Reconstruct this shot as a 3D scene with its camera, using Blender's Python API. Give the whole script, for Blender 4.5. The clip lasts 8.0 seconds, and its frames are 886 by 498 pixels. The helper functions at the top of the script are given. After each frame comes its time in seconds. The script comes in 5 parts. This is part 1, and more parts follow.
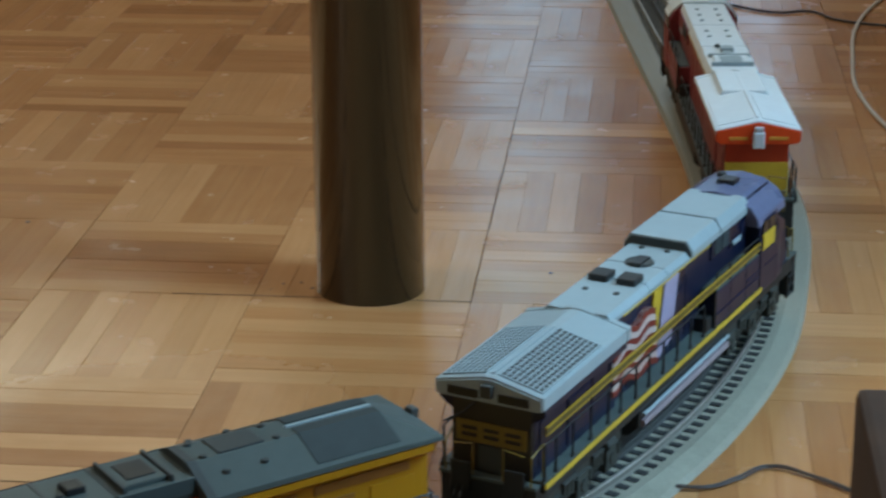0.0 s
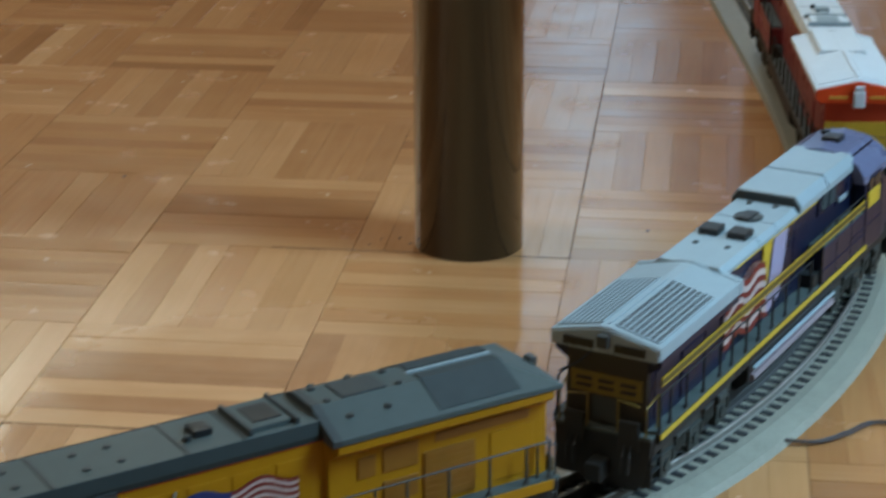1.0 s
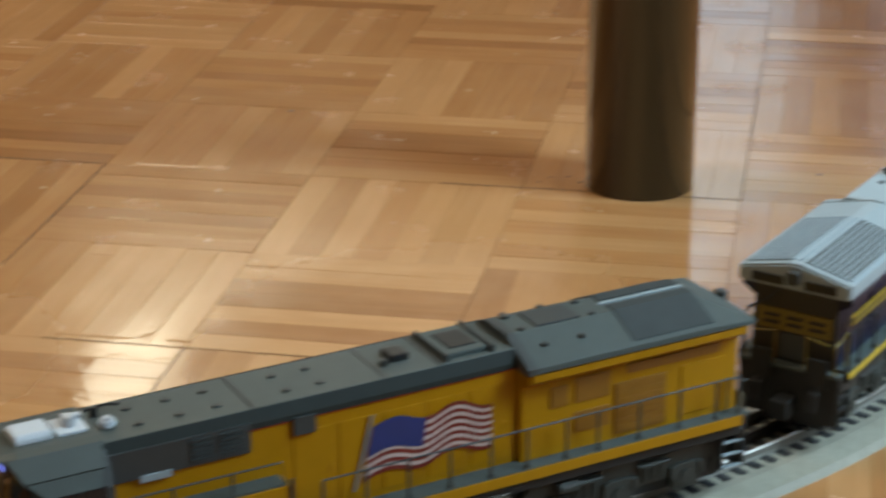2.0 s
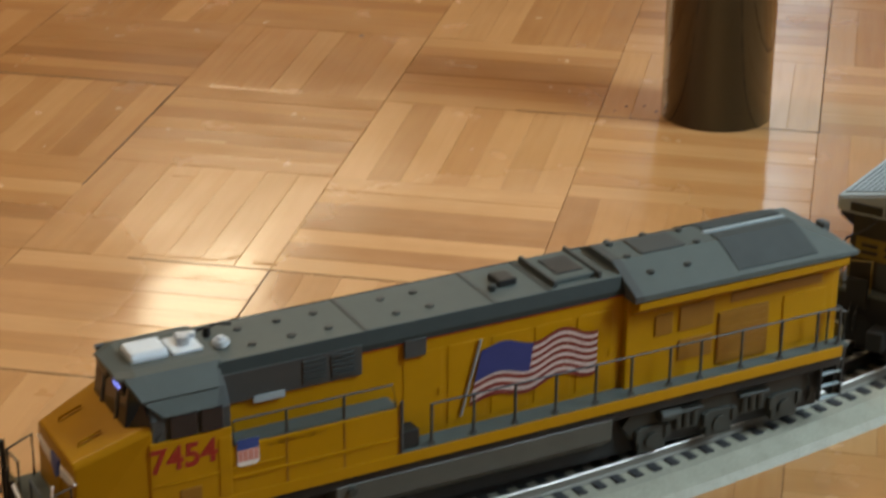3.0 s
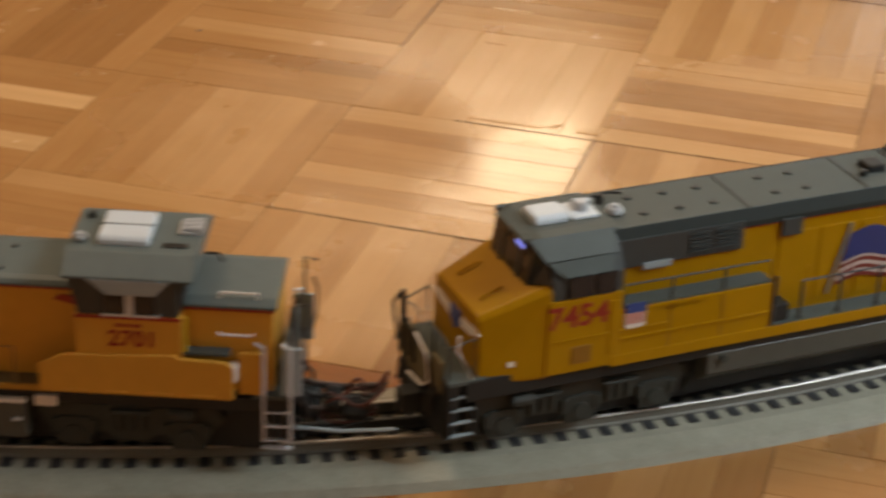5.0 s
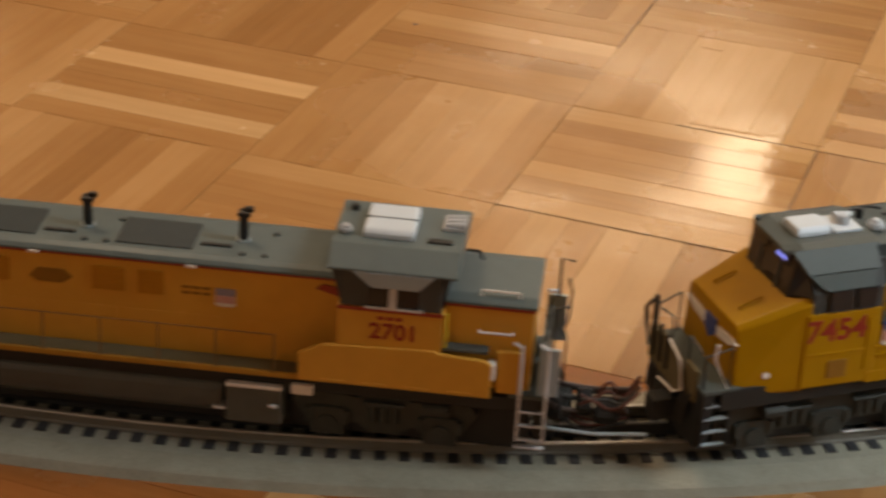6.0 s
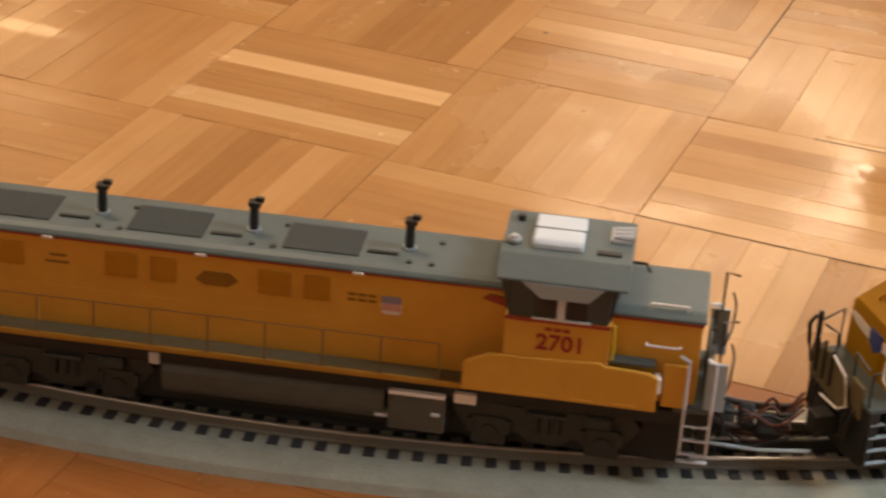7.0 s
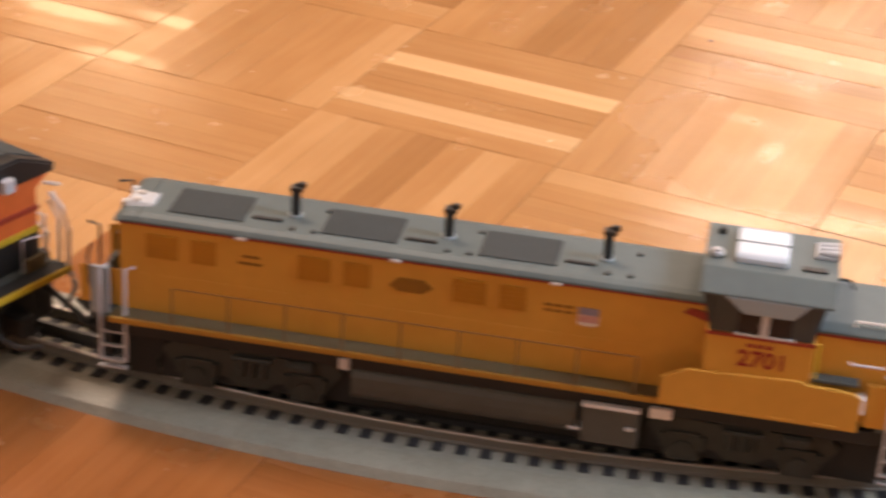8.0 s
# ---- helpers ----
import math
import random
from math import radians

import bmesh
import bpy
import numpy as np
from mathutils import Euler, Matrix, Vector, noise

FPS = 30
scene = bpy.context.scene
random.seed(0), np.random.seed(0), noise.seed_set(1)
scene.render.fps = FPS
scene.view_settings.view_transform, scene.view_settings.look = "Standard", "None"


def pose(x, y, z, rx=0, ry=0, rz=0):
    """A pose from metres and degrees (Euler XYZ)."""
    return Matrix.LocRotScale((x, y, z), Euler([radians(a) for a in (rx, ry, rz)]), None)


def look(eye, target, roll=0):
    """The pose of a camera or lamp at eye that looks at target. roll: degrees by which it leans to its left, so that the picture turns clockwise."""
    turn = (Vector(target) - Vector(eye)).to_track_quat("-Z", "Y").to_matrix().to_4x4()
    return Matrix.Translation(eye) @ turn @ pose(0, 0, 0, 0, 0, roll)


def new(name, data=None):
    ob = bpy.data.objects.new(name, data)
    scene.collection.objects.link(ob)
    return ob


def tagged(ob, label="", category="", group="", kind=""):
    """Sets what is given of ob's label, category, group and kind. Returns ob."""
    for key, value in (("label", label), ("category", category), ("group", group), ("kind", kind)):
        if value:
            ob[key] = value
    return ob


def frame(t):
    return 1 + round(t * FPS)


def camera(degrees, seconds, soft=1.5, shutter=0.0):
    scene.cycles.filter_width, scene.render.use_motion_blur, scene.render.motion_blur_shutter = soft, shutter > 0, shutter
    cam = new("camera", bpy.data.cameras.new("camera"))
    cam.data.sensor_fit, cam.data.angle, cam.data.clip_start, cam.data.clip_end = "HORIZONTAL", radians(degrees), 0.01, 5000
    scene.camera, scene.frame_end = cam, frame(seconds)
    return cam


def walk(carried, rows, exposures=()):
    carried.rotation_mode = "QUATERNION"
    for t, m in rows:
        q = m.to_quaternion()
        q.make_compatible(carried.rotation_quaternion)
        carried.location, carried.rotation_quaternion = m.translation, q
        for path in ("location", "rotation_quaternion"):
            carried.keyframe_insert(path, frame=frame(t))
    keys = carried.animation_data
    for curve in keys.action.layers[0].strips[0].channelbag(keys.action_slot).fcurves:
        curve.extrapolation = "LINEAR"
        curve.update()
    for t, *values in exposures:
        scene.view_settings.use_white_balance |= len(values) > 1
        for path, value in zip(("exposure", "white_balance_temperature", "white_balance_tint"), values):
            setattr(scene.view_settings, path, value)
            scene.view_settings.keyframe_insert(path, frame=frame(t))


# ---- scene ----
cam = camera(23.87, 8.0, soft=2.5, shutter=0.8)
PATH = [
    (0, (0.4457, -1.2581, 0.5440), (0.3302, -0.1325, 0.1442), -0.38),
    (0.5, (0.4269, -1.2622, 0.5372), (0.2989, -0.1380, 0.1375), -0.48),
    (1, (0.4104, -1.2691, 0.5332), (0.2675, -0.1519, 0.1192), -0.31),
    (1.5, (0.3928, -1.2754, 0.5282), (0.2274, -0.1679, 0.0970), -0.40),
    (2, (0.3729, -1.2779, 0.5215), (0.1653, -0.1802, 0.0833), -0.33),
    (2.2, (0.3653, -1.2781, 0.5175), (0.1416, -0.1836, 0.0793), -0.37),
    (3.3, (0.3150, -1.2881, 0.5185), (0.1027, -0.2121, 0.0316), 0.81),
    (3.5, (0.3064, -1.2879, 0.5145), (0.0864, -0.2155, 0.0232), 1.00),
    (4, (0.2844, -1.2935, 0.5095), (0.0462, -0.2355, -0.0042), 1.10),
    (4.2, (0.2737, -1.2931, 0.5038), (0.0250, -0.2404, -0.0158), 0.86),
    (5.3, (0.2003, -1.3712, 0.5455), (-0.0871, -0.3452, -0.0065), 3.13),
    (5.5, (0.1866, -1.3691, 0.5420), (-0.1196, -0.3486, -0.0101), 3.21),
    (6, (0.1551, -1.3763, 0.5378), (-0.1765, -0.3631, -0.0132), 3.35),
    (6.5, (0.1312, -1.3840, 0.5376), (-0.2240, -0.3794, -0.0143), 3.42),
    (7, (0.1065, -1.3912, 0.5367), (-0.2544, -0.3879, -0.0140), 3.70),
    (7.5, (0.0834, -1.3966, 0.5354), (-0.2908, -0.3982, -0.0152), 3.86),
    (8, (0.0559, -1.3967, 0.5300), (-0.3512, -0.4124, -0.0225), 3.81),
]
EXPOSURES = [(0, -0.90, 5250, -5), (1, -0.78, 5300, -3), (2, -0.52, 6150, 2), (3.5, -0.46, 7080, 8), (5.5, -0.48, 7800, 14), (6.5, -0.28, 7800, 14), (8, 0.54, 6680, 23)]
walk(cam, [(t, look(eye, target, roll)) for t, eye, target, roll in PATH], EXPOSURES)

# ---- world and lights ----
world = bpy.data.worlds.new("world")
scene.world = world
world.use_nodes = True
wn = world.node_tree
sky = wn.nodes.new("ShaderNodeTexSky")
sky.sky_type = "NISHITA"
sky.sun_disc = False
sky.sun_elevation, sky.sun_rotation = radians(35), radians(60)
wn.nodes["Background"].inputs[1].default_value = 0.1
wn.links.new(sky.outputs[0], wn.nodes["Background"].inputs[0])


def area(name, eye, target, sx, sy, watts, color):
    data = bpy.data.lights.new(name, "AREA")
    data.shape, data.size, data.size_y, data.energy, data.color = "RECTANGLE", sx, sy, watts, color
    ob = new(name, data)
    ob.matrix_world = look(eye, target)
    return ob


# daylight by the windows and warm lamplight mirrored in the varnish, from unseen lamps without fixtures
area("window_light_east", (1.90, -0.20, 1.08), (0.85, -0.15, 0.0), 0.8, 1.72, 15, (0.64, 0.83, 1.0)).data.spread = radians(52)
area("window_light_north", (0.12, 3.97, 1.40), (0.2, 0.0, 0.1), 0.34, 1.7, 3.9, (0.66, 0.86, 1.0))
area("window_light_north", (0.68, 3.97, 1.40), (0.5, 0.0, 0.1), 0.20, 1.7, 2.6, (0.78, 0.86, 1.0))
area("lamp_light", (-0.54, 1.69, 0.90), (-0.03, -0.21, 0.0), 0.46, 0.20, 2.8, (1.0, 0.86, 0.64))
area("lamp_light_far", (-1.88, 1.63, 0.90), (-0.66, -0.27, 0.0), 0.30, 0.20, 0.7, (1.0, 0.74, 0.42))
# added warm fill from overhead, no known lamp: brightens the left floor
area("overhead_fill_light", (-1.35, 0.05, 2.42), (-0.95, 0.0, 0.0), 0.7, 0.7, 40, (1.0, 0.80, 0.60))
area("window_light_south", (-0.75, -2.57, 1.35), (-0.55, -0.6, 0.1), 1.1, 0.9, 5.2, (1.0, 0.88, 0.72))
# second added overhead fill: brightens the floor around the pole
area("overhead_fill_light", (0.15, 1.75, 2.42), (0.15, 0.9, 0.0), 0.5, 0.5, 27, (1.0, 0.87, 0.71))

# ---- materials ----


def nodes_of(name):
    mat = bpy.data.materials.new(name)
    mat.use_nodes = True
    nt = mat.node_tree
    return mat, nt, nt.nodes["Principled BSDF"]


def plain(name, color, rough=0.5, metal=0.0, vary=0.12, size=120.0, bump=0.0, spread=0.09, spec=0.5):
    """Paint, plastic or metal with mottling at two scales and fine relief."""
    mat, nt, b = nodes_of(name)
    tc = nt.nodes.new("ShaderNodeTexCoord")
    n1 = nt.nodes.new("ShaderNodeTexNoise")
    n1.inputs["Scale"].default_value, n1.inputs["Detail"].default_value = size, 4
    n2 = nt.nodes.new("ShaderNodeTexNoise")
    n2.inputs["Scale"].default_value, n2.inputs["Detail"].default_value = size * 0.12, 3
    nt.links.new(tc.outputs["Object"], n1.inputs["Vector"])
    nt.links.new(tc.outputs["Object"], n2.inputs["Vector"])
    add = nt.nodes.new("ShaderNodeMath")
    add.operation = "ADD"
    nt.links.new(n1.outputs["Fac"], add.inputs[0])
    nt.links.new(n2.outputs["Fac"], add.inputs[1])
    mp = nt.nodes.new("ShaderNodeMapRange")
    mp.inputs["From Min"].default_value, mp.inputs["From Max"].default_value = 0.6, 1.4
    mp.inputs["To Min"].default_value, mp.inputs["To Max"].default_value = 1 - vary, 1 + vary
    nt.links.new(add.outputs[0], mp.inputs["Value"])
    mul = nt.nodes.new("ShaderNodeMix")
    mul.data_type, mul.blend_type = "RGBA", "MULTIPLY"
    mul.inputs["Factor"].default_value = 1.0
    mul.inputs["A"].default_value = (*color, 1)
    nt.links.new(mp.outputs["Result"], mul.inputs["B"])
    nt.links.new(mul.outputs["Result"], b.inputs["Base Color"])
    rr = nt.nodes.new("ShaderNodeMapRange")
    rr.inputs["From Min"].default_value, rr.inputs["From Max"].default_value = 0.3, 0.7
    rr.inputs["To Min"].default_value, rr.inputs["To Max"].default_value = max(0.03, rough - spread), min(1, rough + spread)
    nt.links.new(n2.outputs["Fac"], rr.inputs["Value"])
    nt.links.new(rr.outputs["Result"], b.inputs["Roughness"])
    b.inputs["Metallic"].default_value = metal
    b.inputs["Specular IOR Level"].default_value = spec
    if bump:
        bp = nt.nodes.new("ShaderNodeBump")
        bp.inputs["Strength"].default_value, bp.inputs["Distance"].default_value = bump, 0.0006
        nt.links.new(n1.outputs["Fac"], bp.inputs["Height"])
        nt.links.new(bp.outputs["Normal"], b.inputs["Normal"])
    return mat


def wood(name, dark, light):
    """Varnished parquet lamella; grain runs along the UV's first axis."""
    mat, nt, b = nodes_of(name)
    uv = nt.nodes.new("ShaderNodeUVMap")
    info = nt.nodes.new("ShaderNodeObjectInfo")
    geo = nt.nodes.new("ShaderNodeNewGeometry")
    rnd = nt.nodes.new("ShaderNodeMath")
    rnd.operation = "ADD"
    nt.links.new(info.outputs["Random"], rnd.inputs[0])
    nt.links.new(geo.outputs["Random Per Island"], rnd.inputs[1])
    off = nt.nodes.new("ShaderNodeVectorMath")
    off.operation = "SCALE"
    off.inputs[0].default_value = (3.1, 7.7, 1.3)
    nt.links.new(rnd.outputs[0], off.inputs["Scale"])
    vec = nt.nodes.new("ShaderNodeVectorMath")
    vec.operation = "ADD"
    nt.links.new(uv.outputs[0], vec.inputs[0])
    nt.links.new(off.outputs[0], vec.inputs[1])
    mapg = nt.nodes.new("ShaderNodeMapping")
    mapg.inputs["Scale"].default_value = (9, 160, 1)
    nt.links.new(vec.outputs[0], mapg.inputs["Vector"])
    grain = nt.nodes.new("ShaderNodeTexNoise")
    grain.inputs["Scale"].default_value, grain.inputs["Detail"].default_value = 1.0, 6
    grain.inputs["Distortion"].default_value = 0.6
    nt.links.new(mapg.outputs[0], grain.inputs["Vector"])
    blot = nt.nodes.new("ShaderNodeTexNoise")
    blot.inputs["Scale"].default_value, blot.inputs["Detail"].default_value = 14, 3
    nt.links.new(vec.outputs[0], blot.inputs["Vector"])
    mix = nt.nodes.new("ShaderNodeMix")
    mix.data_type = "RGBA"
    mix.inputs["A"].default_value, mix.inputs["B"].default_value = (*dark, 1), (*light, 1)
    ad = nt.nodes.new("ShaderNodeMath")
    ad.operation = "MULTIPLY_ADD"
    ad.inputs[1].default_value = 0.55
    nt.links.new(grain.outputs["Fac"], ad.inputs[0])
    half = nt.nodes.new("ShaderNodeMath")
    half.operation = "MULTIPLY"
    half.inputs[1].default_value = 0.45
    nt.links.new(blot.outputs["Fac"], half.inputs[0])
    nt.links.new(half.outputs[0], ad.inputs[2])
    sp = nt.nodes.new("ShaderNodeMapRange")
    sp.inputs["From Min"].default_value, sp.inputs["From Max"].default_value = 0.32, 0.68
    nt.links.new(ad.outputs[0], sp.inputs["Value"])
    nt.links.new(sp.outputs["Result"], mix.inputs["Factor"])
    # a tone of its own for every lamella
    tone = nt.nodes.new("ShaderNodeMapRange")
    tone.inputs["From Max"].default_value = 2.0
    tone.inputs["To Min"].default_value, tone.inputs["To Max"].default_value = 0.92, 1.14
    nt.links.new(rnd.outputs[0], tone.inputs["Value"])
    mul = nt.nodes.new("ShaderNodeMix")
    mul.data_type, mul.blend_type = "RGBA", "MULTIPLY"
    mul.inputs["Factor"].default_value = 1.0
    nt.links.new(mix.outputs["Result"], mul.inputs["A"])
    nt.links.new(tone.outputs["Result"], mul.inputs["B"])
    nt.links.new(mul.outputs["Result"], b.inputs["Base Color"])
    # worn varnish: uneven gloss and slight waviness over several lamellae
    tc = nt.nodes.new("ShaderNodeNewGeometry")
    wave = nt.nodes.new("ShaderNodeTexNoise")
    wave.inputs["Scale"].default_value, wave.inputs["Detail"].default_value = 22, 5
    nt.links.new(tc.outputs["Position"], wave.inputs["Vector"])
    ro = nt.nodes.new("ShaderNodeMapRange")
    ro.inputs["From Min"].default_value, ro.inputs["From Max"].default_value = 0.3, 0.7
    ro.inputs["To Min"].default_value, ro.inputs["To Max"].default_value = 0.17, 0.29
    nt.links.new(wave.outputs["Fac"], ro.inputs["Value"])
    # patches where the varnish has kept or lost its gloss
    level = ro.outputs["Result"]
    for px, py, sx, sy, keep in WORN:
        d1 = nt.nodes.new("ShaderNodeVectorMath")
        d1.operation = "SUBTRACT"
        d1.inputs[1].default_value = (px, py, 0)
        nt.links.new(tc.outputs["Position"], d1.inputs[0])
        d2 = nt.nodes.new("ShaderNodeVectorMath")
        d2.operation = "MULTIPLY"
        d2.inputs[1].default_value = (1 / sx, 1 / sy, 0)
        nt.links.new(d1.outputs[0], d2.inputs[0])
        d3 = nt.nodes.new("ShaderNodeVectorMath")
        d3.operation = "LENGTH"
        nt.links.new(d2.outputs[0], d3.inputs[0])
        near = nt.nodes.new("ShaderNodeMapRange")
        near.interpolation_type = "SMOOTHSTEP"
        near.inputs["From Min"].default_value, near.inputs["From Max"].default_value = 0.4, 1.25
        near.inputs["To Min"].default_value, near.inputs["To Max"].default_value = keep, 1.0
        nt.links.new(d3.outputs["Value"], near.inputs["Value"])
        mm = nt.nodes.new("ShaderNodeMath")
        mm.operation = "MULTIPLY"
        nt.links.new(level, mm.inputs[0])
        nt.links.new(near.outputs["Result"], mm.inputs[1])
        level = mm.outputs[0]
    nt.links.new(level, b.inputs["Roughness"])
    bp = nt.nodes.new("ShaderNodeBump")
    bp.inputs["Strength"].default_value, bp.inputs["Distance"].default_value = 0.4, 0.0012
    nt.links.new(wave.outputs["Fac"], bp.inputs["Height"])
    bp2 = nt.nodes.new("ShaderNodeBump")
    bp2.inputs["Strength"].default_value, bp2.inputs["Distance"].default_value = 0.12, 0.0003
    nt.links.new(grain.outputs["Fac"], bp2.inputs["Height"])
    # brush marks and orange peel in the varnish, longer along the grain
    peel_map = nt.nodes.new("ShaderNodeMapping")
    peel_map.inputs["Scale"].default_value = (80, 210, 1)
    nt.links.new(vec.outputs[0], peel_map.inputs["Vector"])
    peel = nt.nodes.new("ShaderNodeTexNoise")
    peel.inputs["Scale"].default_value, peel.inputs["Detail"].default_value = 1.0, 2
    nt.links.new(peel_map.outputs[0], peel.inputs["Vector"])
    bp3 = nt.nodes.new("ShaderNodeBump")
    bp3.inputs["Strength"].default_value, bp3.inputs["Distance"].default_value = 0.8, 0.00013
    nt.links.new(peel.outputs["Fac"], bp3.inputs["Height"])
    nt.links.new(bp.outputs["Normal"], bp3.inputs["Normal"])
    # every strip is slightly cupped across its width
    sep = nt.nodes.new("ShaderNodeSeparateXYZ")
    nt.links.new(uv.outputs[0], sep.inputs[0])
    sq = nt.nodes.new("ShaderNodeMath")
    sq.operation = "MULTIPLY"
    nt.links.new(sep.outputs["Y"], sq.inputs[0])
    nt.links.new(sep.outputs["Y"], sq.inputs[1])
    cup = nt.nodes.new("ShaderNodeBump")
    cup.inputs["Strength"].default_value, cup.inputs["Distance"].default_value = 1.0, 0.5
    nt.links.new(sq.outputs[0], cup.inputs["Height"])
    nt.links.new(bp3.outputs["Normal"], cup.inputs["Normal"])
    nt.links.new(cup.outputs["Normal"], bp2.inputs["Normal"])
    nt.links.new(bp2.outputs["Normal"], b.inputs["Normal"])
    b.inputs["Specular IOR Level"].default_value = 0.5
    return mat


WORN = ((-0.029, -0.205, 0.038, 0.10, 0.36), (-0.115, -0.22, 0.05, 0.10, 1.7), (-0.20, -0.20, 0.11, 0.11, 1.8), (-0.245, -0.19, 0.022, 0.008, 0.7), (-0.213, -0.228, 0.008, 0.022, 0.72), (-0.09, -0.37, 0.12, 0.07, 1.5), (-0.70, -0.263, 0.05, 0.012, 0.30), (-0.62, -0.24, 0.05, 0.012, 0.36), (-0.625, -0.316, 0.04, 0.016, 0.34), (0.15, -0.13, 0.14, 0.16, 2.8), (0.277, 0.04, 0.035, 0.075, 0.4))
W_DARK = wood("oak_dark", (0.285, 0.125, 0.040), (0.355, 0.166, 0.058))
W_MID = wood("oak_mid", (0.345, 0.159, 0.054), (0.42, 0.207, 0.076))
W_LIGHT = wood("oak_light", (0.41, 0.205, 0.076), (0.485, 0.255, 0.103))
W_PALE = wood("oak_pale", (0.51, 0.285, 0.122), (0.59, 0.345, 0.16))
# darker, redder oak: shade on the near floor put into the wood colour
W_SHADE = wood("oak_shade_red", (0.245, 0.082, 0.020), (0.325, 0.120, 0.034))
GLUE = plain("joint_dirt", (0.22, 0.11, 0.045), 0.8)
JOINT = plain("dark_joint", (0.11, 0.056, 0.025), 0.9)
BALLAST = plain("ballast_plastic", (0.265, 0.25, 0.195), 0.42, vary=0.2, size=700, bump=0.6)
TIE = plain("tie_plastic", (0.022, 0.022, 0.024), 0.7, vary=0.2)
RAIL = plain("rail_nickel", (0.52, 0.495, 0.45), 0.40, 0.9)
RAIL_MID = plain("rail_centre_dark", (0.05, 0.048, 0.045), 0.5)
WEB = plain("rail_web_dull", (0.15, 0.14, 0.115), 0.6)
POLE = plain("pole_dark_gloss", (0.016, 0.0132, 0.0078), 0.07, 0.0, vary=0.2, size=8, spread=0.03, spec=0.75)
WALL = plain("wall_paint", (0.46, 0.41, 0.34), 0.9, vary=0.05, size=3)
CEIL = plain("ceiling_paint", (0.75, 0.73, 0.69), 0.9, vary=0.04, size=3)
YELLOW = plain("armour_yellow", (0.37, 0.176, 0.002), 0.42, vary=0.07, spec=0.22)
ORANGE_Y = plain("yellow_orange", (0.60, 0.29, 0.042), 0.45, vary=0.07, spec=0.3)
GREY = plain("harbour_grey", (0.075, 0.088, 0.082), 0.5, vary=0.08, spec=0.25)
# harbour grey darkened to stand for shade on the roof shoulders
SHADOW_GREY = plain("shaded_shoulder_grey", (0.026, 0.031, 0.028), 0.6, vary=0.1, spec=0.2)
PALE_GREY = plain("weathered_roof_grey", (0.105, 0.130, 0.126), 0.48, vary=0.1, spec=0.3)
DGREY = plain("dark_grey", (0.04, 0.045, 0.044), 0.55, vary=0.1)
GRILLE = plain("grille_dark", (0.034, 0.041, 0.040), 0.85, vary=0.15)
UNDER = plain("underframe_black", (0.010, 0.0105, 0.0095), 0.6, vary=0.2)
TRUCK = plain("truck_grey", (0.028, 0.030, 0.024), 0.6, vary=0.25, size=250)
BLACK = plain("black_plastic", (0.012, 0.012, 0.012), 0.45)
TANK = plain("tank_grey", (0.07, 0.069, 0.056), 0.55, vary=0.15)
LOUVRE = plain("louvre_tan", (0.43, 0.175, 0.012), 0.5, spec=0.3)
DULL_Y = plain("handrail_dull_yellow", (0.17, 0.082, 0.02), 0.65)
GLASS = plain("window_dark_glass", (0.015, 0.017, 0.02), 0.12)
SILVER = plain("silver_metal", (0.56, 0.58, 0.60), 0.35, 0.25)
WHITE = plain("white_plastic", (0.60, 0.655, 0.70), 0.4, vary=0.05)
RED = plain("decal_red", (0.27, 0.018, 0.010), 0.45)
DRED = plain("decal_dark_red", (0.30, 0.03, 0.015), 0.45)
BADGE_RED = plain("faded_badge_red", (0.55, 0.24, 0.20), 0.45)
FADED = plain("faded_badge_blue", (0.24, 0.20, 0.24), 0.5)
SILL_Y = plain("dull_sill_yellow", (0.40, 0.19, 0.025), 0.55, spec=0.3)
BLUE = plain("decal_blue", (0.026, 0.06, 0.22), 0.45)
FLAG_PALE = plain("flag_faded_white", (0.50, 0.40, 0.36), 0.45)
FLAG_RED = plain("flag_dark_red", (0.16, 0.022, 0.014), 0.45)
FLAG_BLUE = plain("flag_deep_blue", (0.022, 0.034, 0.14), 0.45)
CREAM = plain("decal_cream", (0.72, 0.66, 0.6), 0.45)
BROWNISH = plain("decal_brown", (0.23, 0.098, 0.004), 0.5)
NAVY = plain("navy_blue", (0.007, 0.010, 0.030), 0.33, spec=0.4)
# navy lightened in colour for the window's sheen on the cab roof
NAVY_ROOF = plain("navy_roof_sheen", (0.12, 0.13, 0.215), 0.35)
LILAC = plain("pale_lilac_decal", (0.34, 0.30, 0.42), 0.45)
PIPE = plain("dusty_pink_pipe", (0.23, 0.18, 0.19), 0.45)
OLIVE = plain("walkway_olive", (0.12, 0.088, 0.038), 0.9)
CGREY = plain("light_blue_grey", (0.29, 0.34, 0.355), 0.42, vary=0.06)
CYEL = plain("rail_yellow", (0.50, 0.34, 0.02), 0.45)
ORANGE = plain("faded_orange", (0.64, 0.135, 0.028), 0.45)
RED_ORANGE = plain("deep_red_orange", (0.62, 0.058, 0.004), 0.42)
# the red-orange again, darkened for the shade under the gable
SHADED_ORANGE = plain("shaded_end_red", (0.36, 0.030, 0.003), 0.5)
MAROON = plain("maroon", (0.20, 0.03, 0.035), 0.45)
ROOFWHITE = plain("pale_silver_roof", (0.70, 0.74, 0.76), 0.45, vary=0.05)
CABLE = plain("cable_dark", (0.045, 0.028, 0.022), 0.5)
CABLE_W = plain("cable_pale", (0.55, 0.5, 0.44), 0.5)
